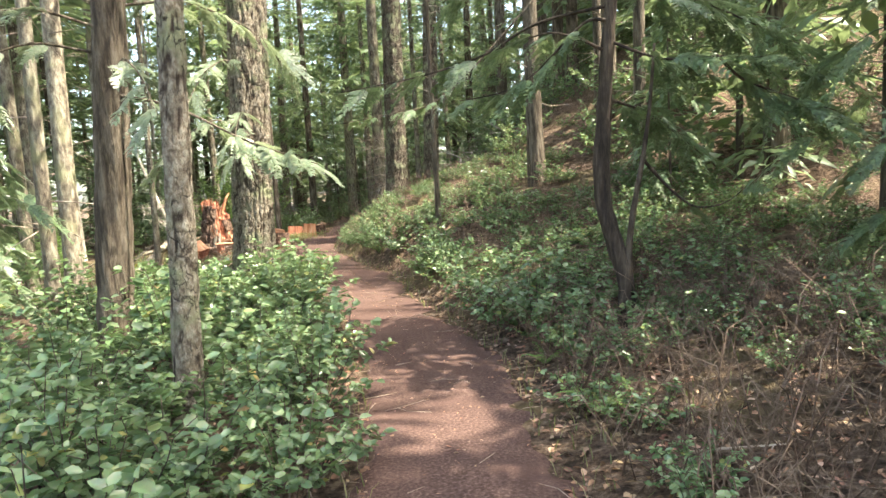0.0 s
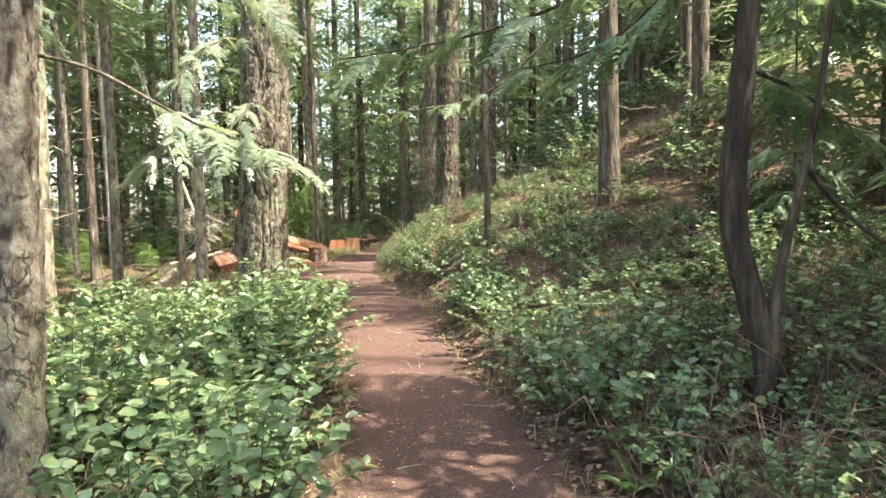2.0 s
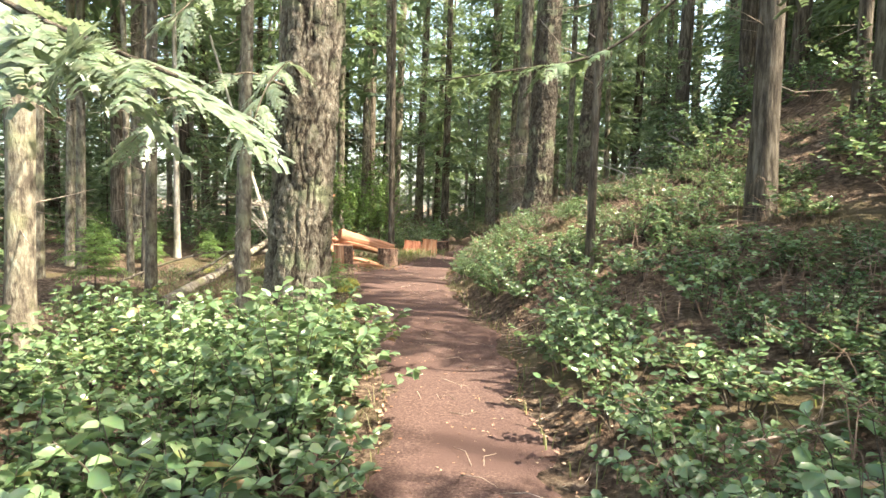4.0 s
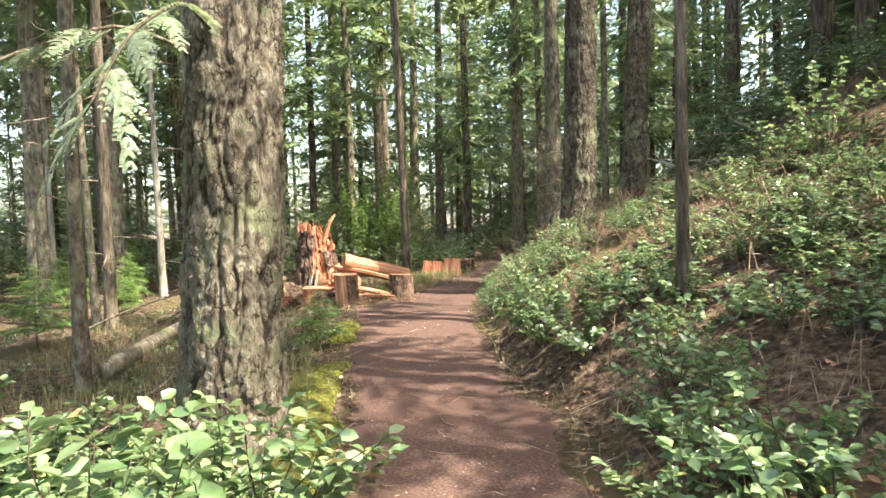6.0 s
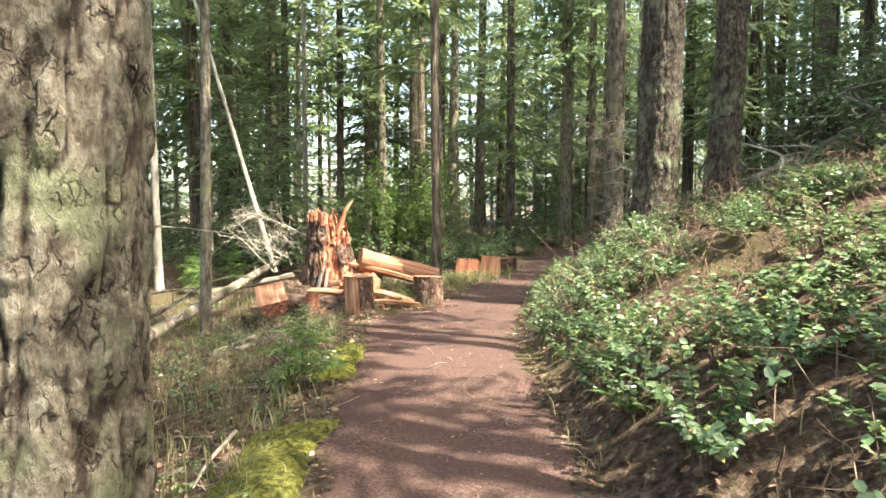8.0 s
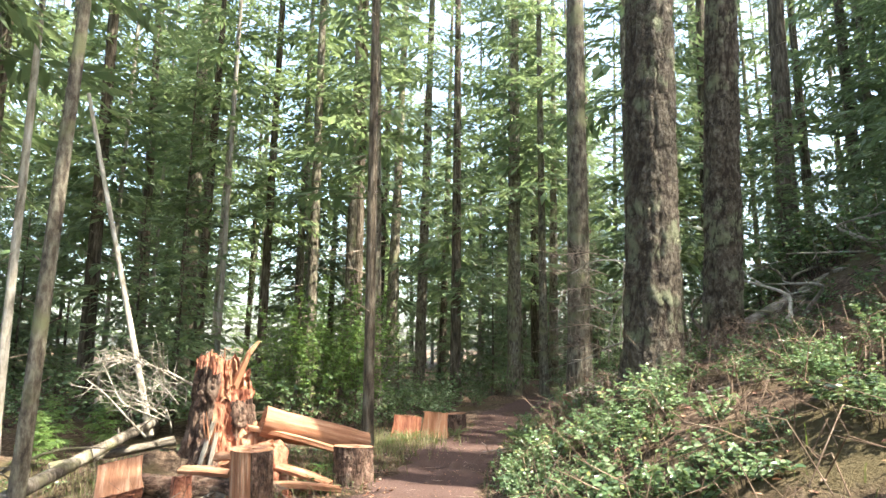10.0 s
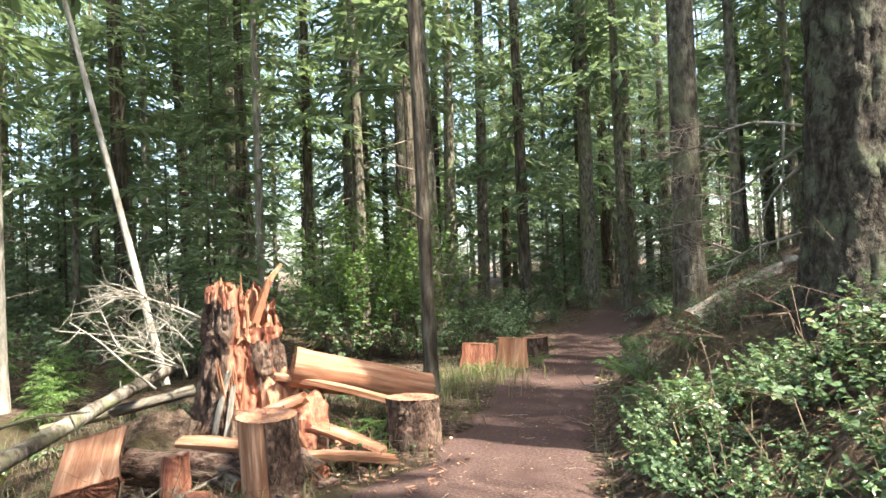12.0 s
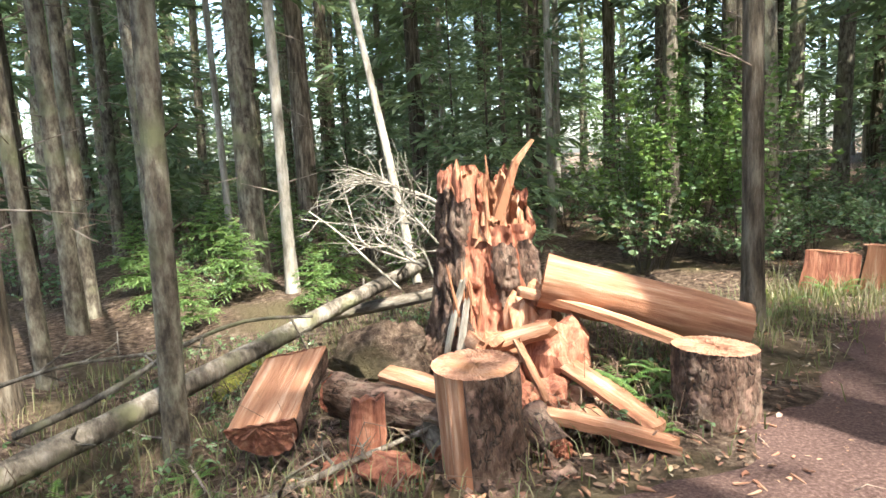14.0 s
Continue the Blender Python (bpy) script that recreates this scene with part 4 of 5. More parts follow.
def curve_points(pts, n=18):
    """A smooth line through a few points."""
    p = np.asarray(pts, float)
    t = np.arange(len(p))
    q = np.linspace(0, len(p) - 1, n)
    out = np.stack([np.interp(q, t, p[:, c]) for c in range(3)], -1)
    for _ in range(2):
        out[1:-1] = (out[:-2] + 2 * out[1:-1] + out[2:]) / 4
    return out


long_log([(-6.3, 12.2, -0.08), (-6.75, 13.5, -0.03), (-6.98, 14.4, 0.02), (-7.28, 15.45, 0.11), (-7.5, 16.5, 0.26), (-7.68, 17.6, 0.45), (-7.8, 18.4, 0.57)], 0.095, 0.06, "long weathered grey fallen log propped on the stump", M_LOG, 9)
cut_log("leaning_pole", (-7.76, 18.28, 0.4), (-9.95, 18.9, 5.75), 0.045, 0.03, "slim pale barkless pole leaning against a tree", "pole", M_PALE, M_PALE, 0, 10, 0.08, 24, 10)
cut_log("branch", (-5.75, 13.9, -0.08), (-5.12, 15.6, 0.17), 0.04, 0.048, "brown broken branch lying over low plants", "branch", M_LOG, M_LOG, 0, 12, 0.1, 14, 10)
for bx, by, br, bh, wood_, face_, lab in [(-5.02, 21.2, 0.24, 0.42, M_RED, (0.25, -1, 0), "split half log with a dark red face at the path edge"), (-4.6, 21.5, 0.24, 0.45, M_WOOD, (0.55, -0.85, 0), "split half log with a pale orange face at the path edge")]:
    bz = ground_at(bx, by) - 0.03
    cut_log("log_block", (bx, by, bz), (bx + 0.02, by + 0.04, bz + bh), br, br * 0.96, lab, "log", M_STUMPBARK, M_WOOD, 0, int(by * 3), 0.12, 24, 50, flat=-0.1, group="log blocks at the path edge", face=face_, inside=wood_)
log_round(-4.45, 22.6, 0.19, 0.36, "small dark log round at the path edge", 12)
cut_log("fallen_log", (-0.1, 20.4, 1.75), (2.3, 23.2, 2.95), 0.13, 0.11, "grey fallen log on the bank", "log", M_LOG, M_PALE, 0, 15, 0.1, 30, 16)
cut_log("fallen_log", (-2.25, 20.35, 0.82), (-0.9, 21.75, 1.42), 0.165, 0.15, "grey fallen log with a red sawn end above the path", "log", M_LOG, M_END, 0, 17, 0.1, 20, 16)


# ---- cedar by the path, with bare curving branches and flat drooping sprays ----
def spray_geo(g, r, start, d, length, flat=0.42):
    """A flat cedar spray: a drooping axis with rows of forked leaflets on both sides."""
    d = unit(np.asarray(d, float))
    tip = r.uniform(-0.9, 0.9)
    side = unit(np.cross(d, [0, 0, 1.0]) * math.cos(tip) + np.array([0, 0, 1.0]) * math.sin(tip))
    norm = np.cross(side, d)
    n = 11
    t = np.linspace(0.08, 1, n)
    axis = start + np.outer(t * length, d) + np.stack([0 * t, 0 * t, -0.35 * length * t ** 2], -1)
    for k in range(n):
        for sgn in (-1, 1):
            L = (length * flat * (1.05 - t[k]) ** 0.7 + 0.02) * r.uniform(0.45, 1.15)
            m = 6
            dd = unit(d * 1.1 + side * sgn + np.array([0, 0, -0.35]) + r.normal(0, 0.25, 3))
            q = np.linspace(0.05, 0.95, m)
            base = axis[k] + np.outer(q * L, dd) + np.stack([0 * q, 0 * q, -0.25 * L * q ** 2], -1)
            for s2 in (-1, 1):
                lead = unit(dd + s2 * 0.7 * np.cross(dd, norm) + np.array([0, 0, -0.15]))
                l2 = (0.3 * L * (1.1 - q) + 0.012)[:, None]
                sd = np.cross(lead, norm) * (l2 * 0.22 + 0.003)
                mid = base + lead * l2 * 0.5
                v = np.stack([base, mid - sd, base + lead * l2, mid + sd], 1).reshape(-1, 3)
                i = (np.arange(m) * 4)[:, None]
                g.add(v, i + np.array([0, 1, 2, 3]))


def sprays_along(line, r, count, length, from_share=0.25):
    g = Geo()
    for k in range(count):
        q = from_share + (1 - from_share) * (k + r.uniform(0, 1)) / count
        i = min(int(q * (len(line) - 1)), len(line) - 2)
        d = unit(line[i + 1] - line[i])
        s = np.cross(d, [0, 0, 1.0]) * (1 if k % 2 else -1)
        spray_geo(g, r, line[i], d * 0.6 + s * r.uniform(0.3, 1.0) + np.array([0, 0, r.uniform(-0.35, 0.1)]), length * r.uniform(0.6, 1.2))
    return g


cedar_rng = np.random.default_rng(21)
cedar = thing("cedar_tree", pose(0, 0, 0), "small dark-barked cedar with curving branches beside the path", "tree")
cedar_trunk = curve_points([(1.53, 5.42, 0.1), (1.56, 5.41, 0.62), (1.46, 5.44, 0.97), (1.38, 5.46, 1.31), (1.37, 5.46, 1.61), (1.41, 5.45, 2.08), (1.44, 5.44, 2.54), (1.5, 5.43, 3.0), (1.6, 5.42, 4.0), (1.7, 5.45, 7.0)], 40)
g = Geo()
add_tube(g, cedar_trunk, np.interp(np.linspace(0, 1, 40), [0, 0.08, 0.5, 1], [0.1, 0.075, 0.068, 0.03]), sides=14, wobble=0.06)
part("trunk", g.mesh("trunk", M_CEDARBARK), cedar)
g = Geo()
add_tube(g, curve_points([(1.58, 5.42, 0.1), (1.56, 5.38, 0.92), (1.62, 5.37, 1.3), (1.69, 5.34, 1.65), (1.75, 5.32, 2.04), (1.8, 5.3, 2.6)], 20), np.linspace(0.035, 0.012, 20), sides=8, wobble=0.06)
part("side_stem", g.mesh("side_stem", M_CEDARBARK), cedar)
for pts, cnt, ln in [([(1.43, 5.4, 2.83), (1.27, 5.35, 2.84), (1.09, 5.39, 2.67), (0.85, 5.43, 2.44), (0.61, 5.5, 2.3), (0.2, 5.7, 2.28)], 9, 0.36),
                     ([(1.4, 5.42, 2.6), (1.18, 5.37, 2.7), (0.96, 5.42, 2.77), (0.55, 5.8, 2.72)], 6, 0.4),
                     ([(1.45, 5.43, 2.68), (1.64, 5.36, 2.56), (1.89, 5.27, 2.45), (2.16, 5.17, 2.45), (2.6, 5.02, 2.4), (3.1, 4.9, 2.2)], 18, 0.5),
                     ([(2.24, 5.15, 2.45), (2.39, 5.07, 2.24), (2.63, 4.95, 2.1), (2.95, 4.76, 1.93)], 14, 0.5),
                     ([(1.69, 5.4, 1.7), (1.93, 5.47, 1.43), (2.14, 5.39, 1.22), (2.38, 5.29, 1.26), (2.58, 5.2, 1.48)], 2, 0.25),
                     ([(1.44, 5.44, 2.95), (0.9, 6.04, 3.0), (0.55, 6.08, 2.75), (0.2, 6.1, 2.66), (-0.1, 6.09, 2.58), (-0.54, 6.05, 2.51), (-0.9, 5.97, 2.45)], 12, 0.42),
                     ([(1.5, 5.44, 3.4), (2.1, 5.9, 3.4), (2.9, 6.3, 3.0)], 18, 0.55), ([(1.5, 5.4, 3.2), (2.0, 4.6, 3.3), (2.6, 3.9, 2.9)], 16, 0.55), ([(1.42, 5.44, 2.2), (1.9, 5.8, 2.1), (2.5, 6.1, 1.7)], 12, 0.45), ([(1.5, 5.44, 3.6), (0.8, 5.2, 3.5), (0.1, 5.6, 3.1)], 12, 0.5), ([(1.5, 5.44, 3.1), (2.3, 5.6, 3.0), (3.4, 5.7, 2.5)], 18, 0.55)]:
    line = curve_points(pts, 18)
    g = Geo()
    add_tube(g, line, np.linspace(0.016, 0.004, 18), sides=6)
    b = part("branch", g.mesh("branch", M_CEDARBARK), cedar)
    part("sprays", sprays_along(line, cedar_rng, cnt, ln).mesh("sprays", M_CEDAR), b, kind="stuff")

# a bough that hangs out of the dark conifer, with a fan of sunlit sprays
bough = thing("hanging_bough", pose(0, 0, 0), "drooping cedar bough with pale sunlit flat sprays", "branch")
line = curve_points([(-2.85, 5.45, 2.5), (-2.2, 5.4, 2.35), (-1.6, 5.3, 2.0), (-1.0, 5.2, 1.78)], 14)
g = Geo()
add_tube(g, line, np.linspace(0.016, 0.005, 14), sides=6)
part("branch", g.mesh("branch", M_DARK), bough)
part("sprays", sprays_along(line, cedar_rng, 17, 0.32, 0.6).mesh("sprays", M_HEMLOCK_LIT), bough, kind="stuff")
bough = thing("hanging_bough", pose(0, 0, 0), "high cedar bough reaching over the footpath", "branch")
line = curve_points([(1.6, 8.9, 4.2), (0.71, 8.88, 3.3), (0.23, 8.9, 2.85), (-0.15, 8.9, 2.62), (-0.64, 8.86, 2.57), (-1.31, 8.75, 2.46)], 16)
g = Geo()
add_tube(g, line, np.linspace(0.018, 0.005, 16), sides=6)
part("branch", g.mesh("branch", M_DARK), bough)
part("sprays", sprays_along(line, cedar_rng, 12, 0.3, 0.3).mesh("sprays", M_CEDAR), bough, kind="stuff")


def bough_on(ob, pts, count, length, material=M_HEMLOCK_LIT, from_share=0.25, thick=0.014):
    """A drooping bough that grows from a tree, given in the world, with flat sprays along it."""
    line = curve_points(pts, 16) - np.array(ob.matrix_basis.translation)
    g = Geo()
    add_tube(g, line, np.linspace(thick, 0.004, 16), sides=6)
    b = part("branch", g.mesh("branch", M_DARK), ob)
    part("sprays", sprays_along(line, cedar_rng, count, length, from_share).mesh("sprays", material), b, kind="stuff")


for a, h, reach, n in [(-0.9, 2.6, 1.3, 8), (-2.2, 3.0, 1.5, 9), (-1.5, 3.5, 1.6, 10), (0.4, 3.2, 1.5, 9), (-0.4, 4.0, 1.7, 10), (3.6, 2.8, 1.4, 8), (-2.8, 3.8, 1.5, 9)]:
    c, s = math.cos(a), math.sin(a)
    bx, by = -2.98 + 0.085 * h, 5.5
    bough_on(dark_tree, [(bx, by, h), (bx + c * reach * 0.4, by + s * reach * 0.4, h + 0.1), (bx + c * reach * 0.75, by + s * reach * 0.75, h - 0.12), (bx + c * reach, by + s * reach, h - 0.45)], n, 0.34)
for a, h, reach, n in [(-1.5, 2.7, 1.3, 8), (-2.1, 2.6, 1.7, 10), (-1.7, 3.4, 1.9, 12), (-2.0, 4.6, 2.0, 12)]:
    c, s = math.cos(a), math.sin(a)
    bx, by = -3.0 + 0.05 * h, 9.85
    bough_on(old_fir, [(bx + c * 0.25, by + s * 0.25, h), (bx + c * reach * 0.4, by + s * reach * 0.4, h + 0.1), (bx + c * reach * 0.75, by + s * reach * 0.75, h - 0.2), (bx + c * reach, by + s * reach, h - 0.65)], n, 0.36)


# ---- young conifers ----
def spray_tree_mesh(seed, low, high, reach, boughs, material):
    """Fine flat sprays on drooping boughs all round a young stem."""
    r = np.random.default_rng(seed)
    g = Geo()
    for k in range(boughs):
        q = (k + 0.5) / boughs
        h, a = low + (high - low) * q, k * 2.4 + r.uniform(-0.4, 0.4)
        L = reach * (1.05 - q) ** 0.6 * r.uniform(0.6, 1.1)
        c, s = math.cos(a), math.sin(a)
        line = curve_points([(0, 0, h), (c * L * 0.5, s * L * 0.5, h + 0.12 * L), (c * L, s * L, h - 0.25 * L)], 8)
        add_tube(g, line, np.linspace(0.012, 0.003, 8), sides=3, cap=False)
        for j in range(5):
            i = 2 + j
            d = unit(line[i + 1] - line[i])
            sd = np.cross(d, [0, 0, 1.0]) * (1 if j % 2 else -1)
            spray_geo(g, r, line[i], d * 0.7 + sd * r.uniform(0.2, 0.9) + np.array([0, 0, r.uniform(-0.3, 0.05)]), 0.34 * L * r.uniform(0.7, 1.2) + 0.1)
    return g.mesh("foliage", material)


def young_mesh(seed, high, reach, boughs, material, twigs=10, needle=3):
    return crown_mesh("foliage", seed, 0.25, high, reach, boughs, twigs, needle, material)


YOUNG = [young_mesh(201, 5.5, 1.5, 44, M_NEEDLE, 10, 3), young_mesh(202, 4.0, 1.3, 40, M_CEDAR, 10, 3), young_mesh(203, 1.5, 0.85, 30, M_BRIGHT), young_mesh(204, 7.5, 1.7, 50, M_NEEDLE, 10, 3), spray_tree_mesh(205, 0.5, 5.6, 1.5, 28, M_CEDAR)]
YOUNG_STEM = [trunk_mesh("trunk", 211, 0.09, 5.8, M_DARK, (0, 0), 8, 8), trunk_mesh("trunk", 212, 0.07, 4.2, M_DARK, (0, 0), 8, 8), trunk_mesh("trunk", 213, 0.03, 1.6, M_DARK, (0, 0), 6, 6), trunk_mesh("trunk", 214, 0.12, 8, M_DARK, (0, 0), 8, 8), trunk_mesh("trunk", 215, 0.09, 6, M_DARK, (0, 0), 10, 10)]


def young(x, y, kind, scale=1.0):
    ob = thing("young_conifer", pose(x, y, ground_at(x, y), 0, 0, bush_rng.uniform(0, 360)) @ Matrix.Diagonal((scale, scale, scale, 1)),
               ["young dark green conifer with branches to the ground", "young cedar with pale drooping sprays", "knee-high sunlit hemlock seedling", "slender young conifer in the shade", "young cedar with fine flat drooping sprays"][kind], "tree", "young conifers of the undergrowth")
    part("trunk", YOUNG_STEM[kind], ob)
    part("foliage", YOUNG[kind], ob, kind="stuff")


for x, y, k, s in [(-11.1, 18.0, 2, 0.75), (-12.2, 19.4, 2, 0.9), (-10.2, 17.0, 2, 0.5), (-9.4, 18.1, 2, 0.5), (-9.9, 18.8, 2, 0.6), (-11.6, 17.1, 2, 0.6), (-12.6, 17.2, 2, 0.7), (-9.9, 19.9, 2, 0.6), (-13.2, 18.6, 2, 0.8), (-8.6, 13.4, 2, 0.8), (3.7, 4.3, 4, 0.9), (3.2, 8.9, 4, 0.5), (4.6, 9.8, 3, 1), (4.6, 6.6, 4, 1.0), (4.4, 2.6, 4, 1.0),
                   (5.0, 12.5, 0, 1), (-5.0, 6.6, 4, 0.7), (-4.5, 4.6, 4, 0.6), (-6.0, 8.0, 4, 0.8), (-7.2, 9.2, 0, 0.8), (-3.9, 12.9, 2, 0.45), (5.2, 16.2, 3, 1), (-9.0, 24.0, 1, 0.7), (-12, 23, 0, 0.9), (-2.5, 28.5, 1, 0.7), (-7, 27, 1, 0.6), (-10, 21.8, 0, 0.8), (2.0, 24.8, 0, 0.8), (-6.7, 33, 0, 0.8)]:
    young(x, y, k, s)
for x, y, k, s in [(5.2, 19.5, 0, 1.0), (6.4, 22.0, 3, 1.0), (4.6, 24.5, 0, 1.1), (7.6, 25.5, 1, 1.2), (5.8, 27.5, 3, 1.0), (8.8, 21.0, 0, 1.2), (3.4, 29.5, 1, 1.0), (9.6, 27.0, 3, 1.2), (7.0, 18.2, 1, 1.1), (11.0, 24.0, 0, 1.3), (6.6, 31.0, 0, 1.3), (10.5, 31.0, 3, 1.3), (8.2, 15.6, 3, 0.9), (12.6, 20.0, 3, 1.2)]:
    young(x, y, k, s)
thick = np.random.default_rng(31)
count = 0
for x, y in scatter(26, lambda: (U(-42, -22), U(12, 38)), 1.2):
    young(x, y, int(thick.choice([0, 1, 3])), thick.uniform(0.8, 1.2))
while count < 105:
    a, dist = thick.uniform(0, 2 * np.pi), 13 + 34 * thick.random()
    x, y = -4 + math.cos(a) * dist, 13 + math.sin(a) * dist
    if left_edge(y) - 1.8 < x < right_edge(y) + 1.8 or y < -6 or (-11 < x < 3 and 0 < y < 25):
        continue
    young(x, y, int(thick.choice([0, 1, 3, 3])), thick.uniform(0.6, 1.25))
    count += 1

count = 0
while count < 80:
    a, dist = thick.uniform(0.1, 3.3), 40 + 26 * thick.random()
    x, y = -4 + math.cos(a) * dist, 11 + math.sin(a) * dist
    if left_edge(y) - 1.5 < x < right_edge(y) + 1.5 and y < 50:
        continue
    young(x, y, int(thick.choice([0, 1, 3])), thick.uniform(1.1, 1.8))
    count += 1

# ---- tall leafy shrubs behind the stump, and the low green wall further off ----
MAPLE = bush_meshes(71, 3.0, 1.15, 24, 75, 0.085, M_BRIGHT, 0.3)
for x, y, k in [(-7.2, 22.0, 1.05), (-6.5, 22.9, 1.0), (-8.0, 22.6, 0.95), (-7.4, 23.6, 1.15)]:
    plant(x, y, MAPLE, k, "leafy_shrub", "tall bright green leafy shrub behind the stump", "bush", "leafy shrubs behind the stump")
THICKET = bush_meshes(72, 1.3, 0.9, 22, 16, 0.1, M_SALAL, 0.4)
for x, y in scatter(130, lambda: (U(-22, 8), U(19.5, 44)), 0.8):
    if not (left_edge(y) - 0.9 < x < right_edge(y) + 0.7) and not (y < 21.5 and -8.5 < x < -4):
        plant(x, y, THICKET, U(0.6, 1.15), "thicket_bush", "dense dark green bush of the far undergrowth", "bush", "undergrowth bushes")
for x, y in scatter(26, lambda: (lambda v: (left_edge(v) - 0.5 - 2.6 * U(), v))(U(22.2, 31)), 0.5):
    plant(x, y, THICKET, U(0.45, 0.8), "thicket_bush", "dense dark green bush of the far undergrowth", "bush", "undergrowth bushes")
for x, y in scatter(14, lambda: (lambda v: (right_edge(v) + 0.4 + 1.8 * U(), v))(U(22, 30)), 0.5):
    plant(x, y, THICKET, U(0.35, 0.6), "thicket_bush", "dense dark green bush of the far undergrowth", "bush", "undergrowth bushes")
hill = [(x, y, U(0.6, 1.1), U(0.7, 1.1)) for x, y in scatter(170, lambda: (lambda v: (right_edge(v) + U(3.8, 14), v))(U(10, 36)), 0.45)]
joined("hill_bushes", hill, [THICKET], "dark green bushes covering the hillside above the path", "bush")
slope = [(x, y, U(0.4, 0.65), U(0.6, 0.9)) for x, y in scatter(85, lambda: (lambda v: (right_edge(v) + U(1.8, 5.5), v))(U(6, 17)), 0.3)]
joined("slope_bushes", slope, SALAL, "low leafy bushes covering the slope under the conifers", "bush")
for x, y in scatter(34, lambda: (U(-26, -9.5), U(12, 22)), 0.9):
    plant(x, y, THICKET, U(0.45, 0.8), "thicket_bush", "dense dark green bush of the far undergrowth", "bush", "undergrowth bushes")
for x, y in scatter(60, lambda: (U(2.2, 9), U(3, 26)), 0.7):
    plant(x, y, THICKET, U(0.3, 0.5), "thicket_bush", "dense dark green bush of the far undergrowth", "bush", "undergrowth bushes")


# ---- ferns ----
def fern_mesh(seed, fronds, length):
    r = np.random.default_rng(seed)
    g = Geo()
    for k in range(fronds):
        a = k * 2.4 + r.uniform(-0.3, 0.3)
        out = np.array([math.cos(a), math.sin(a), 0])
        side = np.array([-math.sin(a), math.cos(a), 0])
        L = length * r.uniform(0.7, 1.1)
        t = np.linspace(0.05, 1, 22)
        axis = np.outer(t * L * 0.75, out) + np.stack([0 * t, 0 * t, L * (0.95 * t - 0.6 * t ** 2)], -1)
        add_tube(g, axis[::3], 0.004, sides=3, cap=False)
        w = L * 0.17 * np.sin(np.clip(t * 1.05, 0, 1) * np.pi) ** 0.6 * (1.1 - t * 0.7) + 0.01
        for s in (-1, 1):
            d = unit(side * s + out * 0.35 + np.array([0, 0, -0.15]))
            tip = axis + d * w[:, None]
            th = out * (L / 22 * 0.45)
            v = np.stack([axis - th, tip, axis + th], 1).reshape(-1, 3)
            i = (np.arange(len(t)) * 3)[:, None]
            g.add(v, i + np.array([0, 1, 2]))
    return g.mesh("fronds", M_FERN)


FERNS = [fern_mesh(81, 12, 0.62), fern_mesh(82, 9, 0.4)]
for x, y, k, s in [(-2.98, 20.3, 0, 0.9), (-2.75, 19.3, 0, 0.9), (-2.6, 18.2, 0, 0.8), (-2.3, 18.9, 0, 0.8), (-2.85, 21.3, 0, 0.7), (-0.98, 11.9, 1, 0.9), (-1.3, 12.4, 1, 0.8), (0.75, 5.0, 1, 0.8), (0.95, 3.9, 1, 0.9), (-5.15, 20.1, 1, 1.1), (-4.95, 21.0, 1, 1), (-4.3, 21.9, 1, 1), (-5.0, 17.95, 1, 0.9), (-5.25, 17.6, 1, 0.7), (-2.2, 17.0, 0, 0.8), (-4.75, 17.3, 1, 0.6), (-6.4, 14.7, 1, 0.8), (-5.9, 15.2, 1, 0.7), (-6.9, 14.9, 1, 0.8), (-6.5, 15.2, 1, 0.75), (-6.1, 14.9, 1, 0.7), (-7.3, 14.6, 1, 0.8), (-6.75, 15.6, 1, 0.7), (-6.3, 15.45, 1, 0.6), (-5.2, 17.75, 1, 0.9), (-4.95, 17.6, 1, 0.8)]:
    ob = thing("sword_fern", pose(x, y, ground_at(x, y) - 0.01, 0, 0, U(0, 360)) @ Matrix.Diagonal((s, s, s, 1)), "green fern with arching fronds by the path", "fern", "ferns along the path")
    part("fronds", FERNS[k], ob, kind="stuff")


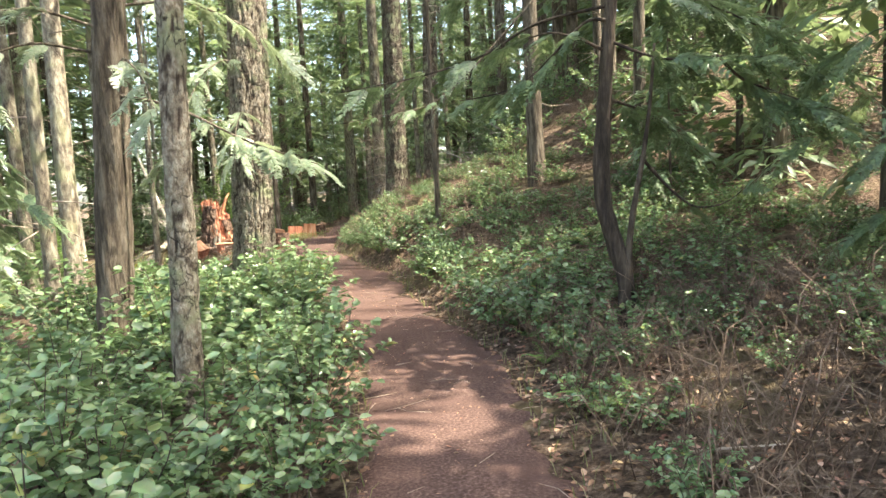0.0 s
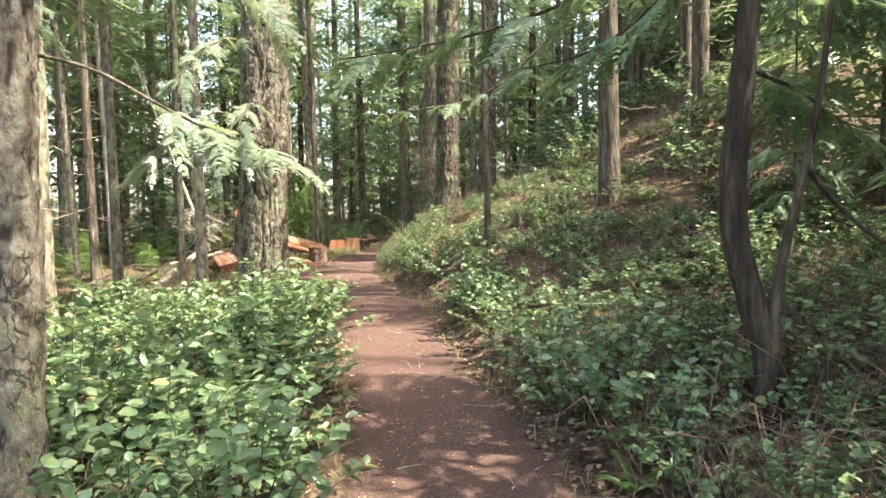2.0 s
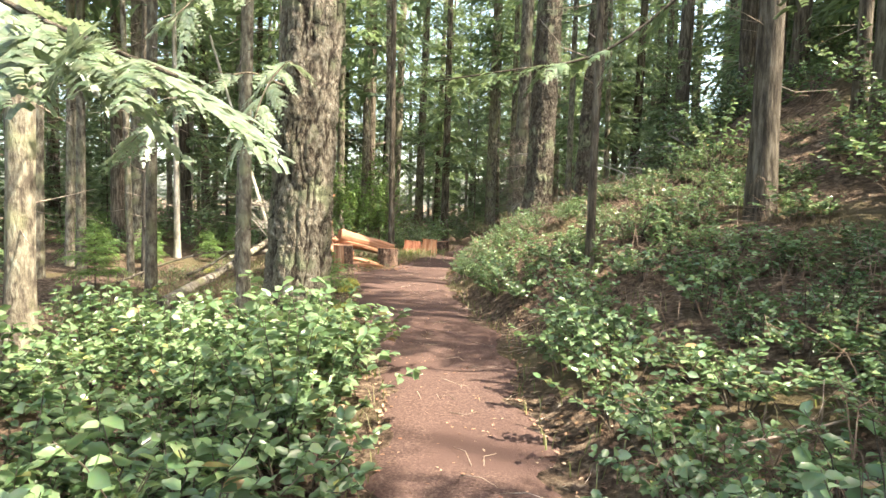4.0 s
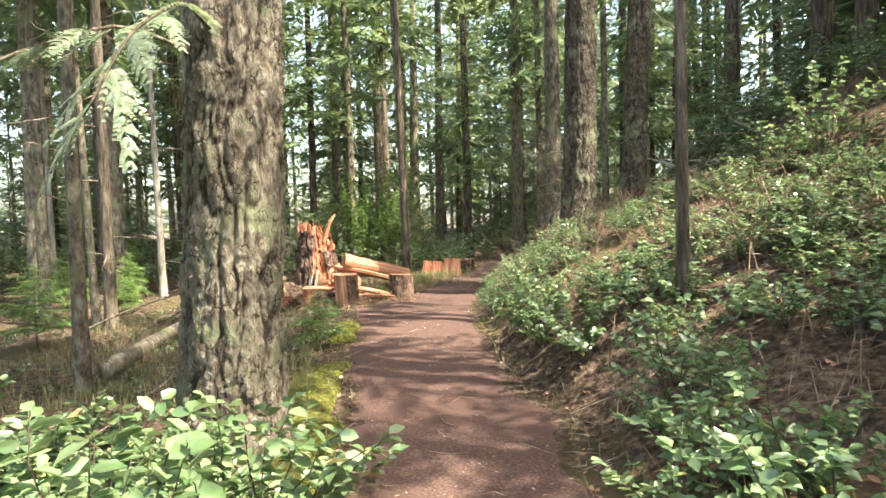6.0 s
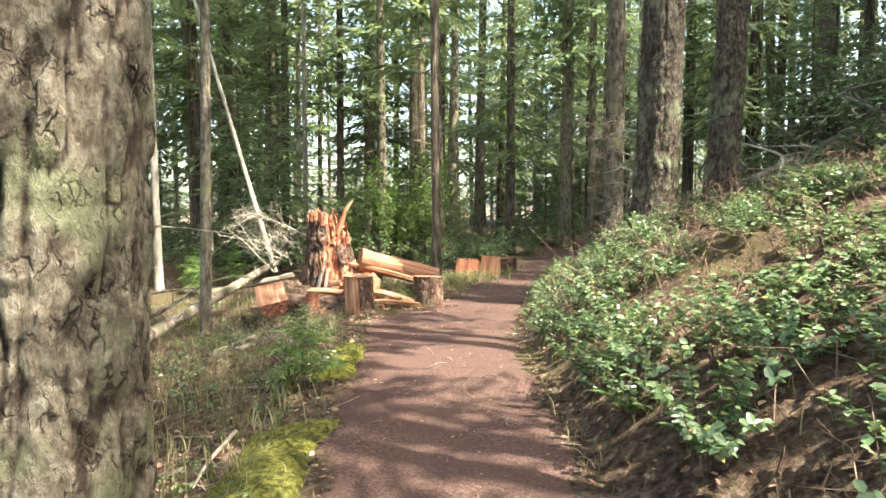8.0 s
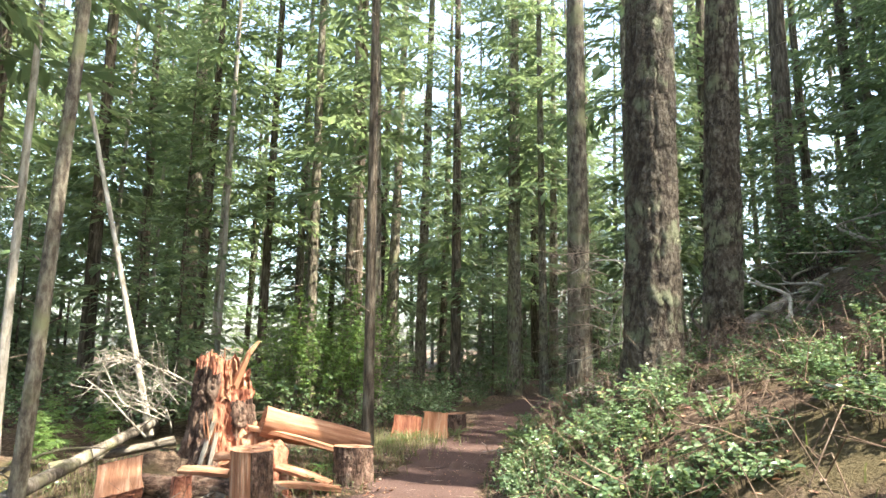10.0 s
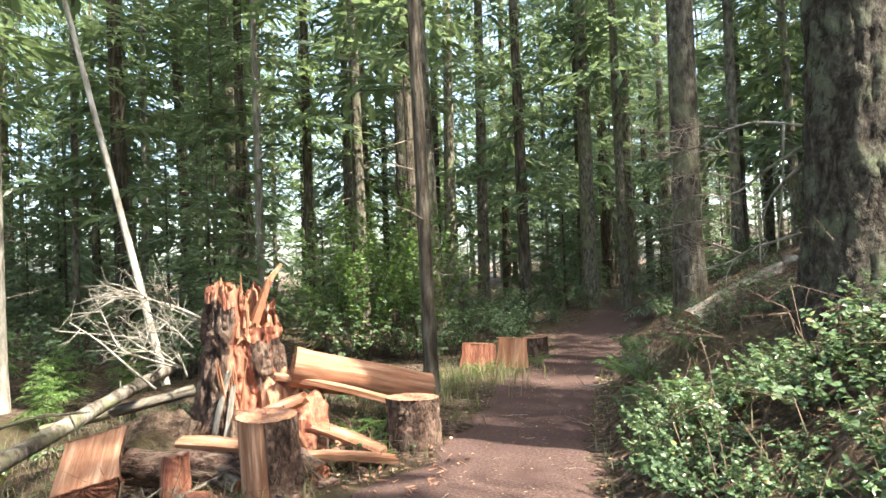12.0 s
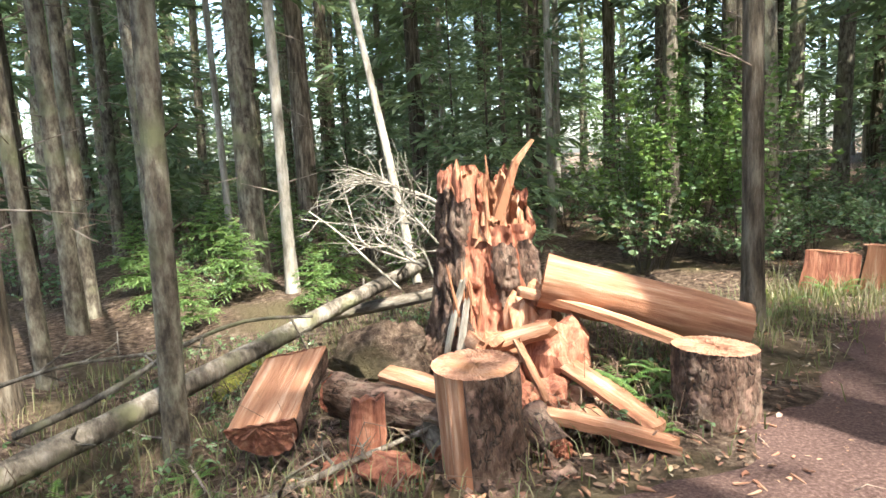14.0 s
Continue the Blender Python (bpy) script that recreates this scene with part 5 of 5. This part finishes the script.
# ---- wood split from the stump ----
def plank(p, q, width, thick, label, material=M_WOOD, roll=0, seed=0, name="split_plank"):
    """A riven board: wavy faces, torn ends."""
    r = np.random.default_rng(seed)
    L = (Vector(q) - Vector(p)).length
    n, m = 16, 5
    t, u = np.meshgrid(np.linspace(0, 1, n), np.linspace(-0.5, 0.5, m), indexing="ij")
    taper = 1 - 0.35 * np.abs(t - 0.45) ** 1.5 + 0.015 * r.normal(0, 1, t.shape)
    x = u * width * taper
    z = t * L + r.normal(0, 0.03 * L, t.shape) * ((t < 0.01) | (t > 0.99))
    bow = 0.02 * L * np.sin(t * 3.1)
    upper = np.stack([x, thick / 2 * (1 - 1.2 * u ** 2) + bow + r.normal(0, 0.0018, t.shape), z], -1).reshape(-1, 3)
    lower = np.stack([x, -thick / 2 * (1 - 1.6 * u ** 2) + bow + r.normal(0, 0.0018, t.shape), z], -1).reshape(-1, 3)
    v = np.concatenate([upper, lower])
    k = n * m
    f = []
    for i in range(n - 1):
        for j in range(m - 1):
            a = i * m + j
            f.append([a, a + 1, a + m + 1, a + m])
            f.append([k + a, k + a + m, k + a + m + 1, k + a + 1])
        f.append([i * m, (i + 1) * m, k + (i + 1) * m, k + i * m])
        f.append([i * m + m - 1, k + i * m + m - 1, k + (i + 1) * m + m - 1, (i + 1) * m + m - 1])
    for j in range(m - 1):
        f.append([j, k + j, k + j + 1, j + 1])
        e = (n - 1) * m + j
        f.append([e, e + 1, k + e + 1, k + e])
    ob = part(name, mesh_of(name, v, np.array(f), material, False))
    ob.matrix_basis = along(p, q, roll)
    return tagged(ob, label, "wood")


plank((-5.22, 16.95, 0.17), (-4.52, 17.13, 0.13), 0.13, 0.07, "thick split plank of fresh wood on the ground", M_WOOD, 0, 1)
plank((-5.42, 17.5, 0.25), (-4.66, 17.2, 0.16), 0.13, 0.05, "split plank of orange wood lying aslant", M_WOOD, 15, 2)
plank((-5.95, 17.62, 0.66), (-4.72, 17.92, 0.36), 0.10, 0.07, "long pale splintered rail below the split log", M_WOOD, 0, 3)
plank((-5.5, 17.1, 0.5), (-5.25, 17.05, 0.2), 0.05, 0.03, "thin upright sliver of wood", M_WOOD, 0, 4)
plank((-5.25, 16.7, 0.38), (-5.22, 16.68, 0.1), 0.04, 0.025, "thin upright sliver of wood", M_WOOD, 40, 5)
plank((-6.15, 17.35, 0.35), (-5.75, 17.05, 0.42), 0.1, 0.05, "split orange slab against the stump", M_WOOD, 60, 6)
plank((-6.0, 16.5, 0.36), (-5.45, 16.55, 0.34), 0.12, 0.06, "split orange slab lying on a grey log", M_WOOD, 20, 7)
plank((-5.74, 16.14, 0.0), (-5.77, 16.2, 0.36), 0.19, 0.11, "upright block of red rotten wood", M_RED, 35, 8, "wood_block")
plank((-6.1, 17.42, 0.1), (-5.75, 17.2, 0.42), 0.14, 0.05, "split orange slab leaning on the stump", M_WOOD, 25, 11)
plank((-5.15, 17.3, 0.12), (-4.8, 17.05, 0.1), 0.08, 0.04, "short split slat of fresh wood on the ground", M_WOOD, 10, 12)
plank((-6.0, 17.3, 0.3), (-5.5, 17.42, 0.5), 0.12, 0.07, "torn orange slab beside the stump", M_WOOD, 45, 13)
plank((-6.35, 17.28, 0.06), (-6.25, 17.42, 0.72), 0.06, 0.03, "pale torn strip leaning on the stump", M_PALE, 20, 9)
plank((-6.2, 17.25, 0.04), (-6.18, 17.38, 0.6), 0.05, 0.03, "pale torn strip leaning on the stump", M_PALE, 60, 10)


def chunk(x, y, z, size, material, seed, label):
    r = np.random.default_rng(seed)
    bm = bmesh.new()
    bmesh.ops.create_icosphere(bm, subdivisions=3, radius=1)
    ph = r.uniform(0, 9, 3)
    for vert in bm.verts:
        n = noise.noise(vert.co * 1.7 + Vector(ph)) * 0.5 + noise.noise(vert.co * 5 + Vector(ph)) * 0.22
        vert.co = Vector((vert.co.x * size[0], vert.co.y * size[1], vert.co.z * size[2])) * (1 + n)
    me = bpy.data.meshes.new("wood_chunk")
    bm.to_mesh(me)
    bm.free()
    me.materials.append(material)
    ob = part("wood_chunk", me)
    ob.matrix_basis = pose(x, y, z, 0, 0, r.uniform(0, 360))
    return tagged(ob, label, "wood", "chunks of rotten wood round the stump")


for k, (x, y, s, mt) in enumerate([(-5.72, 17.25, (0.2, 0.16, 0.17), M_RED), (-5.95, 17.45, (0.2, 0.2, 0.2), M_WOOD), (-5.45, 17.35, (0.14, 0.12, 0.12), M_RED), (-6.0, 17.0, (0.16, 0.13, 0.08), M_RED), (-5.35, 16.85, (0.1, 0.09, 0.07), M_CHIP),
                                   (-5.6, 16.55, (0.14, 0.11, 0.08), M_RED), (-5.5, 16.1, (0.2, 0.12, 0.07), M_RED), (-5.85, 16.75, (0.14, 0.1, 0.07), M_CHIP), (-6.75, 17.1, (0.42, 0.34, 0.24), M_DUFF), (-5.2, 17.2, (0.09, 0.08, 0.06), M_CHIP), (-5.9, 16.35, (0.1, 0.08, 0.06), M_STUMPBARK), (-5.55, 17.0, (0.24, 0.17, 0.13), M_RED), (-5.85, 17.15, (0.2, 0.15, 0.14), M_WOOD), (-5.6, 17.6, (0.22, 0.18, 0.26), M_RED), (-5.95, 17.75, (0.2, 0.2, 0.34), M_WOOD), (-6.3, 16.8, (0.3, 0.22, 0.12), M_DUFF), (-5.45, 16.75, (0.12, 0.1, 0.07), M_WOOD), (-5.75, 16.0, (0.13, 0.1, 0.06), M_RED), (-6.1, 16.15, (0.13, 0.1, 0.07), M_STUMPBARK), (-5.3, 17.5, (0.13, 0.1, 0.09), M_CHIP)]):
    chunk(x, y, ground_at(x, y) + s[2] * 0.55, s, mt, 400 + k, "mound of reddish rotten litter" if mt is M_DUFF else "crumbling chunk of red-orange rotten wood")
cut_log("bark_log", (-6.35, 16.35, 0.2), (-5.3, 16.62, 0.2), 0.12, 0.1, "grey weathered log with flaking bark lying in debris", "log", M_STUMPBARK, M_RED, 0, 31, 0.35, 40, 40)
cut_log("bark_log", (-6.2, 16.75, 0.16), (-5.35, 16.35, 0.12), 0.07, 0.06, "grey weathered log with flaking bark lying in debris", "log", M_LOG, M_RED, 0, 33, 0.2, 18, 16)
cut_log("bark_log", (-5.3, 16.95, 0.12), (-4.95, 16.75, 0.1), 0.09, 0.08, "grey weathered log with flaking bark lying in debris", "log", M_STUMPBARK, M_RED, 0, 35, 0.35, 24, 30)
cut_log("fallen_log", (-7.4, 18.3, 0.35), (-8.3, 17.2, 0.15), 0.06, 0.05, "mossy grey log end beside the stump", "log", M_LOG, M_PALE, 0, 37, 0.15, 12, 14)


# ---- dead branches ----
def dead_branch(pts, r0, label, material=M_TWIG, twigs=8, seed=0, twig_len=0.35, name="dead_branch"):
    r = np.random.default_rng(seed)
    line = curve_points(pts, 16)
    ob = thing(name, pose(0, 0, 0), label, "branch", "dead branches on the forest floor")
    g = Geo()
    add_tube(g, line, np.linspace(r0, r0 * 0.35, 16), sides=7, wobble=0.08)
    part("stem", g.mesh("stem", material), ob)
    if twigs:
        g = Geo()
        for _ in range(twigs):
            i = int(r.integers(3, 15))
            d = unit(line[min(i + 1, 15)] - line[i - 1] + r.normal(0, 0.6, 3) * np.linalg.norm(line[min(i + 1, 15)] - line[i - 1]) * 1.5)
            L = twig_len * r.uniform(0.4, 1.2)
            m = line[i] + d * L * 0.5 + r.normal(0, 0.05, 3) * L
            e = m + unit(d + r.normal(0, 0.5, 3)) * L * 0.5
            add_tube(g, [line[i], m, e], [r0 * 0.4, r0 * 0.25, r0 * 0.1], sides=4)
            for _ in range(2):
                add_tube(g, [m, m + unit(d + r.normal(0, 0.8, 3)) * L * 0.4], [r0 * 0.2, r0 * 0.07], sides=3)
        part("brushwood", g.mesh("twigs", material), ob, kind="stuff")
    return ob


dead_branch([(-7.15, 18.45, 1.02), (-7.52, 18.21, 1.27), (-7.71, 18.01, 1.37), (-8.0, 17.75, 1.5)], 0.022, "pale dead branch with a fan of bare twigs", M_PALE, 26, 1, 0.6)
for k in range(7):
    r_ = np.random.default_rng(600 + k)
    o = np.array([-7.35, 18.1, 0.75]) + r_.normal(0, 0.16, 3)
    dead_branch([o, o + [-0.25 + r_.normal(0, 0.2), -0.1 + r_.normal(0, 0.25), 0.25], o + [-0.55 + r_.normal(0, 0.3), -0.25 + r_.normal(0, 0.3), 0.45 + r_.normal(0, 0.2)]], 0.012, "tangle of pale bare twigs beside the stump", M_PALE, 14, 60 + k, 0.45)
dead_branch([(-7.5, 17.85, 0.45), (-7.66, 17.62, 0.75), (-7.8, 17.42, 1.02), (-7.95, 17.25, 1.2)], 0.013, "thin pale dead branch", M_PALE, 2, 2)
dead_branch([(-7.8, 14.9, 0.0), (-7.62, 15.28, 0.13), (-7.54, 15.62, 0.28), (-7.46, 15.87, 0.42), (-7.3, 16.27, 0.55), (-7.1, 16.7, 0.5)], 0.03, "crooked brown branch propped in the litter", M_LOG, 5, 3)
dead_branch([(-8.6, 13.9, -0.1), (-8.2, 14.6, 0.2), (-7.75, 15.21, 0.4), (-7.3, 15.7, 0.45)], 0.025, "crooked grey branch over the litter", M_LOG, 5, 4)
dead_branch([(-6.0, 14.3, -0.1), (-5.8, 15.2, 0.02), (-5.65, 15.9, 0.12), (-5.5, 16.6, 0.2)], 0.03, "long brown branch lying along the path edge", M_LOG, 6, 5)
for k, pts in enumerate([[(-1.3, 18.5, 2.62), (-1.45, 18.84, 2.73), (-1.64, 18.87, 2.77), (-1.83, 18.89, 2.76), (-2.12, 18.91, 2.6)], [(-1.3, 18.4, 2.5), (-1.62, 18.86, 2.32), (-1.81, 18.89, 2.16), (-2.05, 18.91, 2.11)],
                         [(-1.35, 18.5, 2.35), (-1.57, 18.86, 2.11), (-1.67, 18.87, 1.84), (-1.68, 18.87, 1.45)], [(-1.4, 18.6, 1.75), (-1.72, 19.08, 1.64), (-1.91, 19.1, 1.52), (-2.32, 19.12, 1.4)], [(-1.46, 18.74, 2.7), (-1.49, 18.74, 2.17), (-1.56, 18.75, 1.6)]]):
    dead_branch(pts, 0.014, "bare white dead branch hanging by a fir trunk", M_PALE, 5, 20 + k, 0.3)
for k in range(6):
    r_ = np.random.default_rng(700 + k)
    o = np.array([-1.6, 21.0, 1.6 + 0.3 * k])
    dead_branch([o, o + [-0.35, 0.1 + r_.normal(0, 0.2), 0.15], o + [-0.8 + r_.normal(0, 0.2), r_.normal(0, 0.3), 0.05]], 0.012, "dry reddish branch with fine dead twigs", M_TWIG, 22, 40 + k, 0.5)
for k in range(9):
    r_ = np.random.default_rng(800 + k)
    x, y = r_.uniform(-0.3, 2.2), r_.uniform(19.3, 22.5)
    z = ground_at(x, y)
    dead_branch([(x, y, z + 0.1), (x + r_.normal(0, 0.5), y + r_.normal(0, 0.5), z + 0.5), (x + r_.normal(0, 0.9), y + r_.normal(0, 0.9), z + r_.uniform(0.3, 1.1))], 0.03, "broken branch in a heap on the bank", M_LOG if k % 2 else M_PALE, 4, 90 + k, 0.5)
for k in range(26):
    r_ = np.random.default_rng(900 + k)
    if k < 14:
        y = r_.uniform(3, 21)
        x = float(right_edge(y)) + r_.uniform(0.5, 2.2)
    else:
        y = r_.uniform(10.5, 16)
        x = float(left_edge(y)) - r_.uniform(0.5, 3.5)
    a, L = r_.uniform(0, 6.28), r_.uniform(0.4, 1.1)
    p = [(x + math.cos(a) * L * q + r_.normal(0, 0.05), y + math.sin(a) * L * q + r_.normal(0, 0.05)) for q in (0, 0.5, 1)]
    dead_branch([(u, v, ground_at(u, v) + 0.03) for u, v in p], r_.uniform(0.007, 0.018), "fallen dead branch in the undergrowth", M_TWIG, 3, 950 + k, 0.3)

# broken stubs on the lichen-grey tree
for h, a in [(1.98, 0.9), (1.4, 0.95), (2.6, 3.5), (0.9, 2.6)]:
    d = Vector((math.cos(a), math.sin(a), 0.75)) * 0.16
    o = Vector((-7.15 - 0.005 * h, 15.66 + 0.04 * h, ground_at(-7.15, 15.66) + h))
    dead_branch([o, o + d * 0.6, o + d], 0.014, "dark broken branch stub on a trunk", M_DARK, 0, 5)

# ---- moss along the edge of the path ----
def moss_bank(pts, width, seed):
    r = np.random.default_rng(seed)
    line = curve_points(pts, 60)
    n, m = 60, 12
    u = np.linspace(-1, 1, m)
    wv = width * (0.6 + 0.8 * value_noise(np.linspace(0, 9, n), np.zeros(n), 71 + seed))
    v = []
    for i in range(n):
        for k in range(m):
            x, y = line[i][0] + u[k] * wv[i] * 0.9, line[i][1] + u[k] * wv[i] * 0.35
            rise = 0.055 * (1 - u[k] ** 2) - 0.03 * (abs(u[k]) > 0.99)
            end = smooth(0, 0.08, i / n) * smooth(1.0, 0.92, i / n)
            v.append((x, y, ground_at(x, y) + 0.005 + rise * end - 0.03 * (1 - end) + 0.02 * float(value_noise(np.array(x * 14 + 70), np.array(y * 14), 77))))
    i, j = np.meshgrid(np.arange(n - 1), np.arange(m - 1), indexing="ij")
    q = np.stack([i * m + j, i * m + j + 1, (i + 1) * m + j + 1, (i + 1) * m + j], -1).reshape(-1, 4)
    ob = part("moss_bank", mesh_of("moss_bank", np.array(v), q, M_MOSS))
    return tagged(ob, "yellow-green moss cushion along the path edge", "moss", kind="stuff")


moss_bank([(-2.35, 9.2, 0), (-2.6, 10.0, 0), (-2.95, 10.7, 0), (-3.3, 11.5, 0), (-3.5, 12.2, 0)], 0.27, 1)
moss_bank([(-3.75, 13.1, 0), (-3.9, 13.6, 0), (-4.1, 14.1, 0)], 0.16, 2)
moss_bank([(-7.9, 16.2, 0), (-8.3, 16.8, 0), (-8.9, 17.2, 0)], 0.14, 3)


# ---- litter ----
def scatter_points(r, count, pick):
    pts = np.array([pick(r) for _ in range(count)])
    return np.column_stack([pts, land(pts[:, 0], pts[:, 1])])


def near_path(r, lo=-1.0, hi=24, side=2.5):
    y = r.uniform(lo, hi)
    s = r.random()
    d = side * r.random() ** 1.6
    return (left_edge(y) + 0.05 - d, y) if s < 0.5 else (right_edge(y) - 0.05 + d, y)


lit = np.random.default_rng(91)
p = np.concatenate([scatter_points(lit, 5200, near_path), scatter_points(lit, 2600, lambda r: (lambda v: (right_edge(v) + 2.8 * r.random(), v))(r.uniform(0.5, 7)))])
g = Geo()
a = lit.uniform(0, 6.28, len(p))
leaves(g, p + [0, 0, 0.012], np.stack([np.cos(a), np.sin(a), lit.normal(0, 0.2, len(p))], -1), np.array([0, 0, 1.0]) + lit.normal(0, 0.4, (len(p), 3)), lit.uniform(0.025, 0.07, len(p)), lit.uniform(0.015, 0.04, len(p)))
tagged(part("leaf_litter", g.mesh("leaf_litter", M_DRYLEAF)), "scattered dry brown leaves on the forest floor", "leaf litter", kind="stuff")


def on_path(r):
    y = r.uniform(-1, 26)
    q = r.random()
    return left_edge(y) * (1 - q) + right_edge(y) * q, y


p = scatter_points(lit, 2000, on_path)
g = Geo()
a = lit.uniform(0, 6.28, len(p))
leaves(g, p + [0, 0, 0.012], np.stack([np.cos(a), np.sin(a), lit.normal(0, 0.15, len(p))], -1), np.array([0, 0, 1.0]) + lit.normal(0, 0.25, (len(p), 3)), lit.uniform(0.012, 0.045, len(p)), lit.uniform(0.008, 0.02, len(p)))
tagged(part("path_litter", g.mesh("path_litter", M_DRYLEAF)), "small dry leaves and needles on the path", "leaf litter", kind="stuff")
g = Geo()
for x, y, z in np.concatenate([scatter_points(lit, 900, near_path), scatter_points(lit, 160, on_path)]):
    b, L = lit.uniform(0, 6.28), lit.uniform(0.05, 0.32)
    d = np.array([math.cos(b), math.sin(b), lit.normal(0, 0.12)])
    add_tube(g, [np.array([x, y, z + 0.012]), np.array([x, y, z + 0.014]) + d * L * 0.5 + lit.normal(0, 0.02, 3), np.array([x, y, z + 0.015]) + d * L], [0.003, 0.0026, 0.0015], sides=3)
tagged(part("twig_litter", g.mesh("twig_litter", M_TWIG)), "small dead twigs strewn over the forest floor", "twigs", kind="stuff")
g = Geo()
for _ in range(420):
    b, q = lit.uniform(0, 6.28), 1.5 * lit.random() ** 0.7
    x, y = -5.6 + math.cos(b) * q * 1.1, 17.0 + math.sin(b) * q
    splinter(g, lit, np.array([x, y, ground_at(x, y) + 0.02]), [lit.normal(0, 1), lit.normal(0, 1), lit.normal(0, 0.25)], lit.uniform(0.02, 0.09), lit.uniform(0.006, 0.025), 0.008)
flakes = Geo()
for _ in range(420):
    b, q = lit.uniform(0, 6.28), 1.3 * lit.random() ** 0.7
    x, y = -5.9 + math.cos(b) * q * 1.1, 16.9 + math.sin(b) * q
    splinter(flakes, lit, np.array([x, y, ground_at(x, y) + 0.03]), [lit.normal(0, 1), lit.normal(0, 1), lit.normal(0, 0.4)], lit.uniform(0.04, 0.2), lit.uniform(0.02, 0.08), 0.018)
tagged(part("bark_flakes", flakes.mesh("bark_flakes", M_STUMPBARK, False)), "broken flakes of dark bark round the stump", "bark", kind="stuff")
tagged(part("wood_chips", g.mesh("wood_chips", M_CHIP, False)), "orange wood chips strewn round the stump", "wood chips", kind="stuff")


def dry_brush(count, pick, label, seed, length=(0.25, 0.75), material=M_BRUSH):
    """A tangle of arching dead stems with side twigs."""
    r = np.random.default_rng(seed)
    g = Geo()
    for x, y, z in scatter_points(r, count, pick):
        b, L = r.uniform(0, 6.28), r.uniform(*length)
        out = np.array([math.cos(b), math.sin(b), 0])
        p0 = np.array([x, y, z - 0.02])
        p1 = p0 + out * L * r.uniform(0.15, 0.4) + [0, 0, L * r.uniform(0.25, 0.7)]
        p2 = p1 + out * L * r.uniform(0.3, 0.6) + [0, 0, L * r.uniform(-0.35, 0.25)] + r.normal(0, 0.06, 3)
        add_tube(g, [p0, p1, p2], [0.0045, 0.0035, 0.0015], sides=3, cap=False)
        for _ in range(3):
            q = p1 + (p2 - p1) * r.uniform(0, 0.8)
            add_tube(g, [q, q + r.normal(0, 0.12, 3) + [0, 0, -0.02]], [0.0022, 0.001], sides=3, cap=False)
    tagged(part("dry_brush", g.mesh("dry_brush", material)), label, "brush", kind="stuff")


def under_cedar(r):
    y = r.uniform(0.6, 7.0)
    return right_edge(y) + 0.25 + 2.6 * r.random() ** 0.9, y


def bank_gaps(r):
    y = r.uniform(8, 21)
    return right_edge(y) + 0.4 + 3.0 * r.random(), y


def stump_side(r):
    y = r.uniform(12.0, 18.5)
    return left_edge(y) - 0.4 - 3.6 * r.random(), y


dry_brush(1500, under_cedar, "tangle of brown dead stems under the cedar", 15)
dry_brush(700, bank_gaps, "thin dead stems between bushes on the bank", 16, (0.3, 0.7))
dry_brush(450, lambda r: (lambda v: (right_edge(v) + 1.5 + 4.5 * r.random(), v))(r.uniform(6, 17)), "brown dead stems on the slope under the conifers", 18, (0.25, 0.7))
dry_brush(500, stump_side, "thin dead stems and weeds on the forest floor", 17, (0.2, 0.5))


def grass(count, pick, height, material, label, seed):
    r = np.random.default_rng(seed)
    p = scatter_points(r, count, pick)
    h = height * r.uniform(0.4, 1.2, count)
    a = r.uniform(0, 6.28, count)
    bend = np.stack([np.cos(a), np.sin(a), 0 * a], -1) * (h * r.uniform(0.2, 0.9, count))[:, None]
    side = np.stack([-np.sin(a), np.cos(a), 0 * a], -1) * 0.004
    up = np.array([0, 0, 1.0])
    mid = p + bend * 0.35 + up * (h * 0.6)[:, None]
    v = np.stack([p - side, p + side, mid + side * 0.8, mid - side * 0.8, p + bend + up * (h * 0.85)[:, None]], 1).reshape(-1, 3)
    i = (np.arange(count) * 5)[:, None]
    g = Geo()
    g.add(v, i + np.array([0, 1, 2, 3]))
    g.f[3].append(i + np.array([3, 2, 4]))
    tagged(part("grass", g.mesh("grass", material)), label, "grass", kind="stuff")


def left_floor(r):
    y = r.uniform(11, 19)
    return left_edge(y) - 0.35 - 4.5 * r.random() ** 1.3, y


grass(6500, left_floor, 0.2, M_GRASS, "thin dry grass and weeds beside the path", 5)
grass(1500, lambda r: (-5.0 + r.normal(0, 0.4), 20.8 + r.normal(0, 0.9)), 0.24, M_GRASS, "tufts of tall dry grass by the log blocks", 6)
grass(2600, lambda r: near_path(r, 2, 22, 1.6), 0.14, M_GRASS, "thin grass and weeds along the path edges", 7)
SEEDLING = bush_meshes(73, 0.22, 0.25, 9, 9, 0.04, M_SALAL, 0.5)
for x, y in scatter(70, lambda: left_floor(bush_rng), 0.3):
    plant(x, y, SEEDLING, U(0.6, 1.3), "low_plant", "low leafy plant on the forest floor", "plant", "low plants of the forest floor")
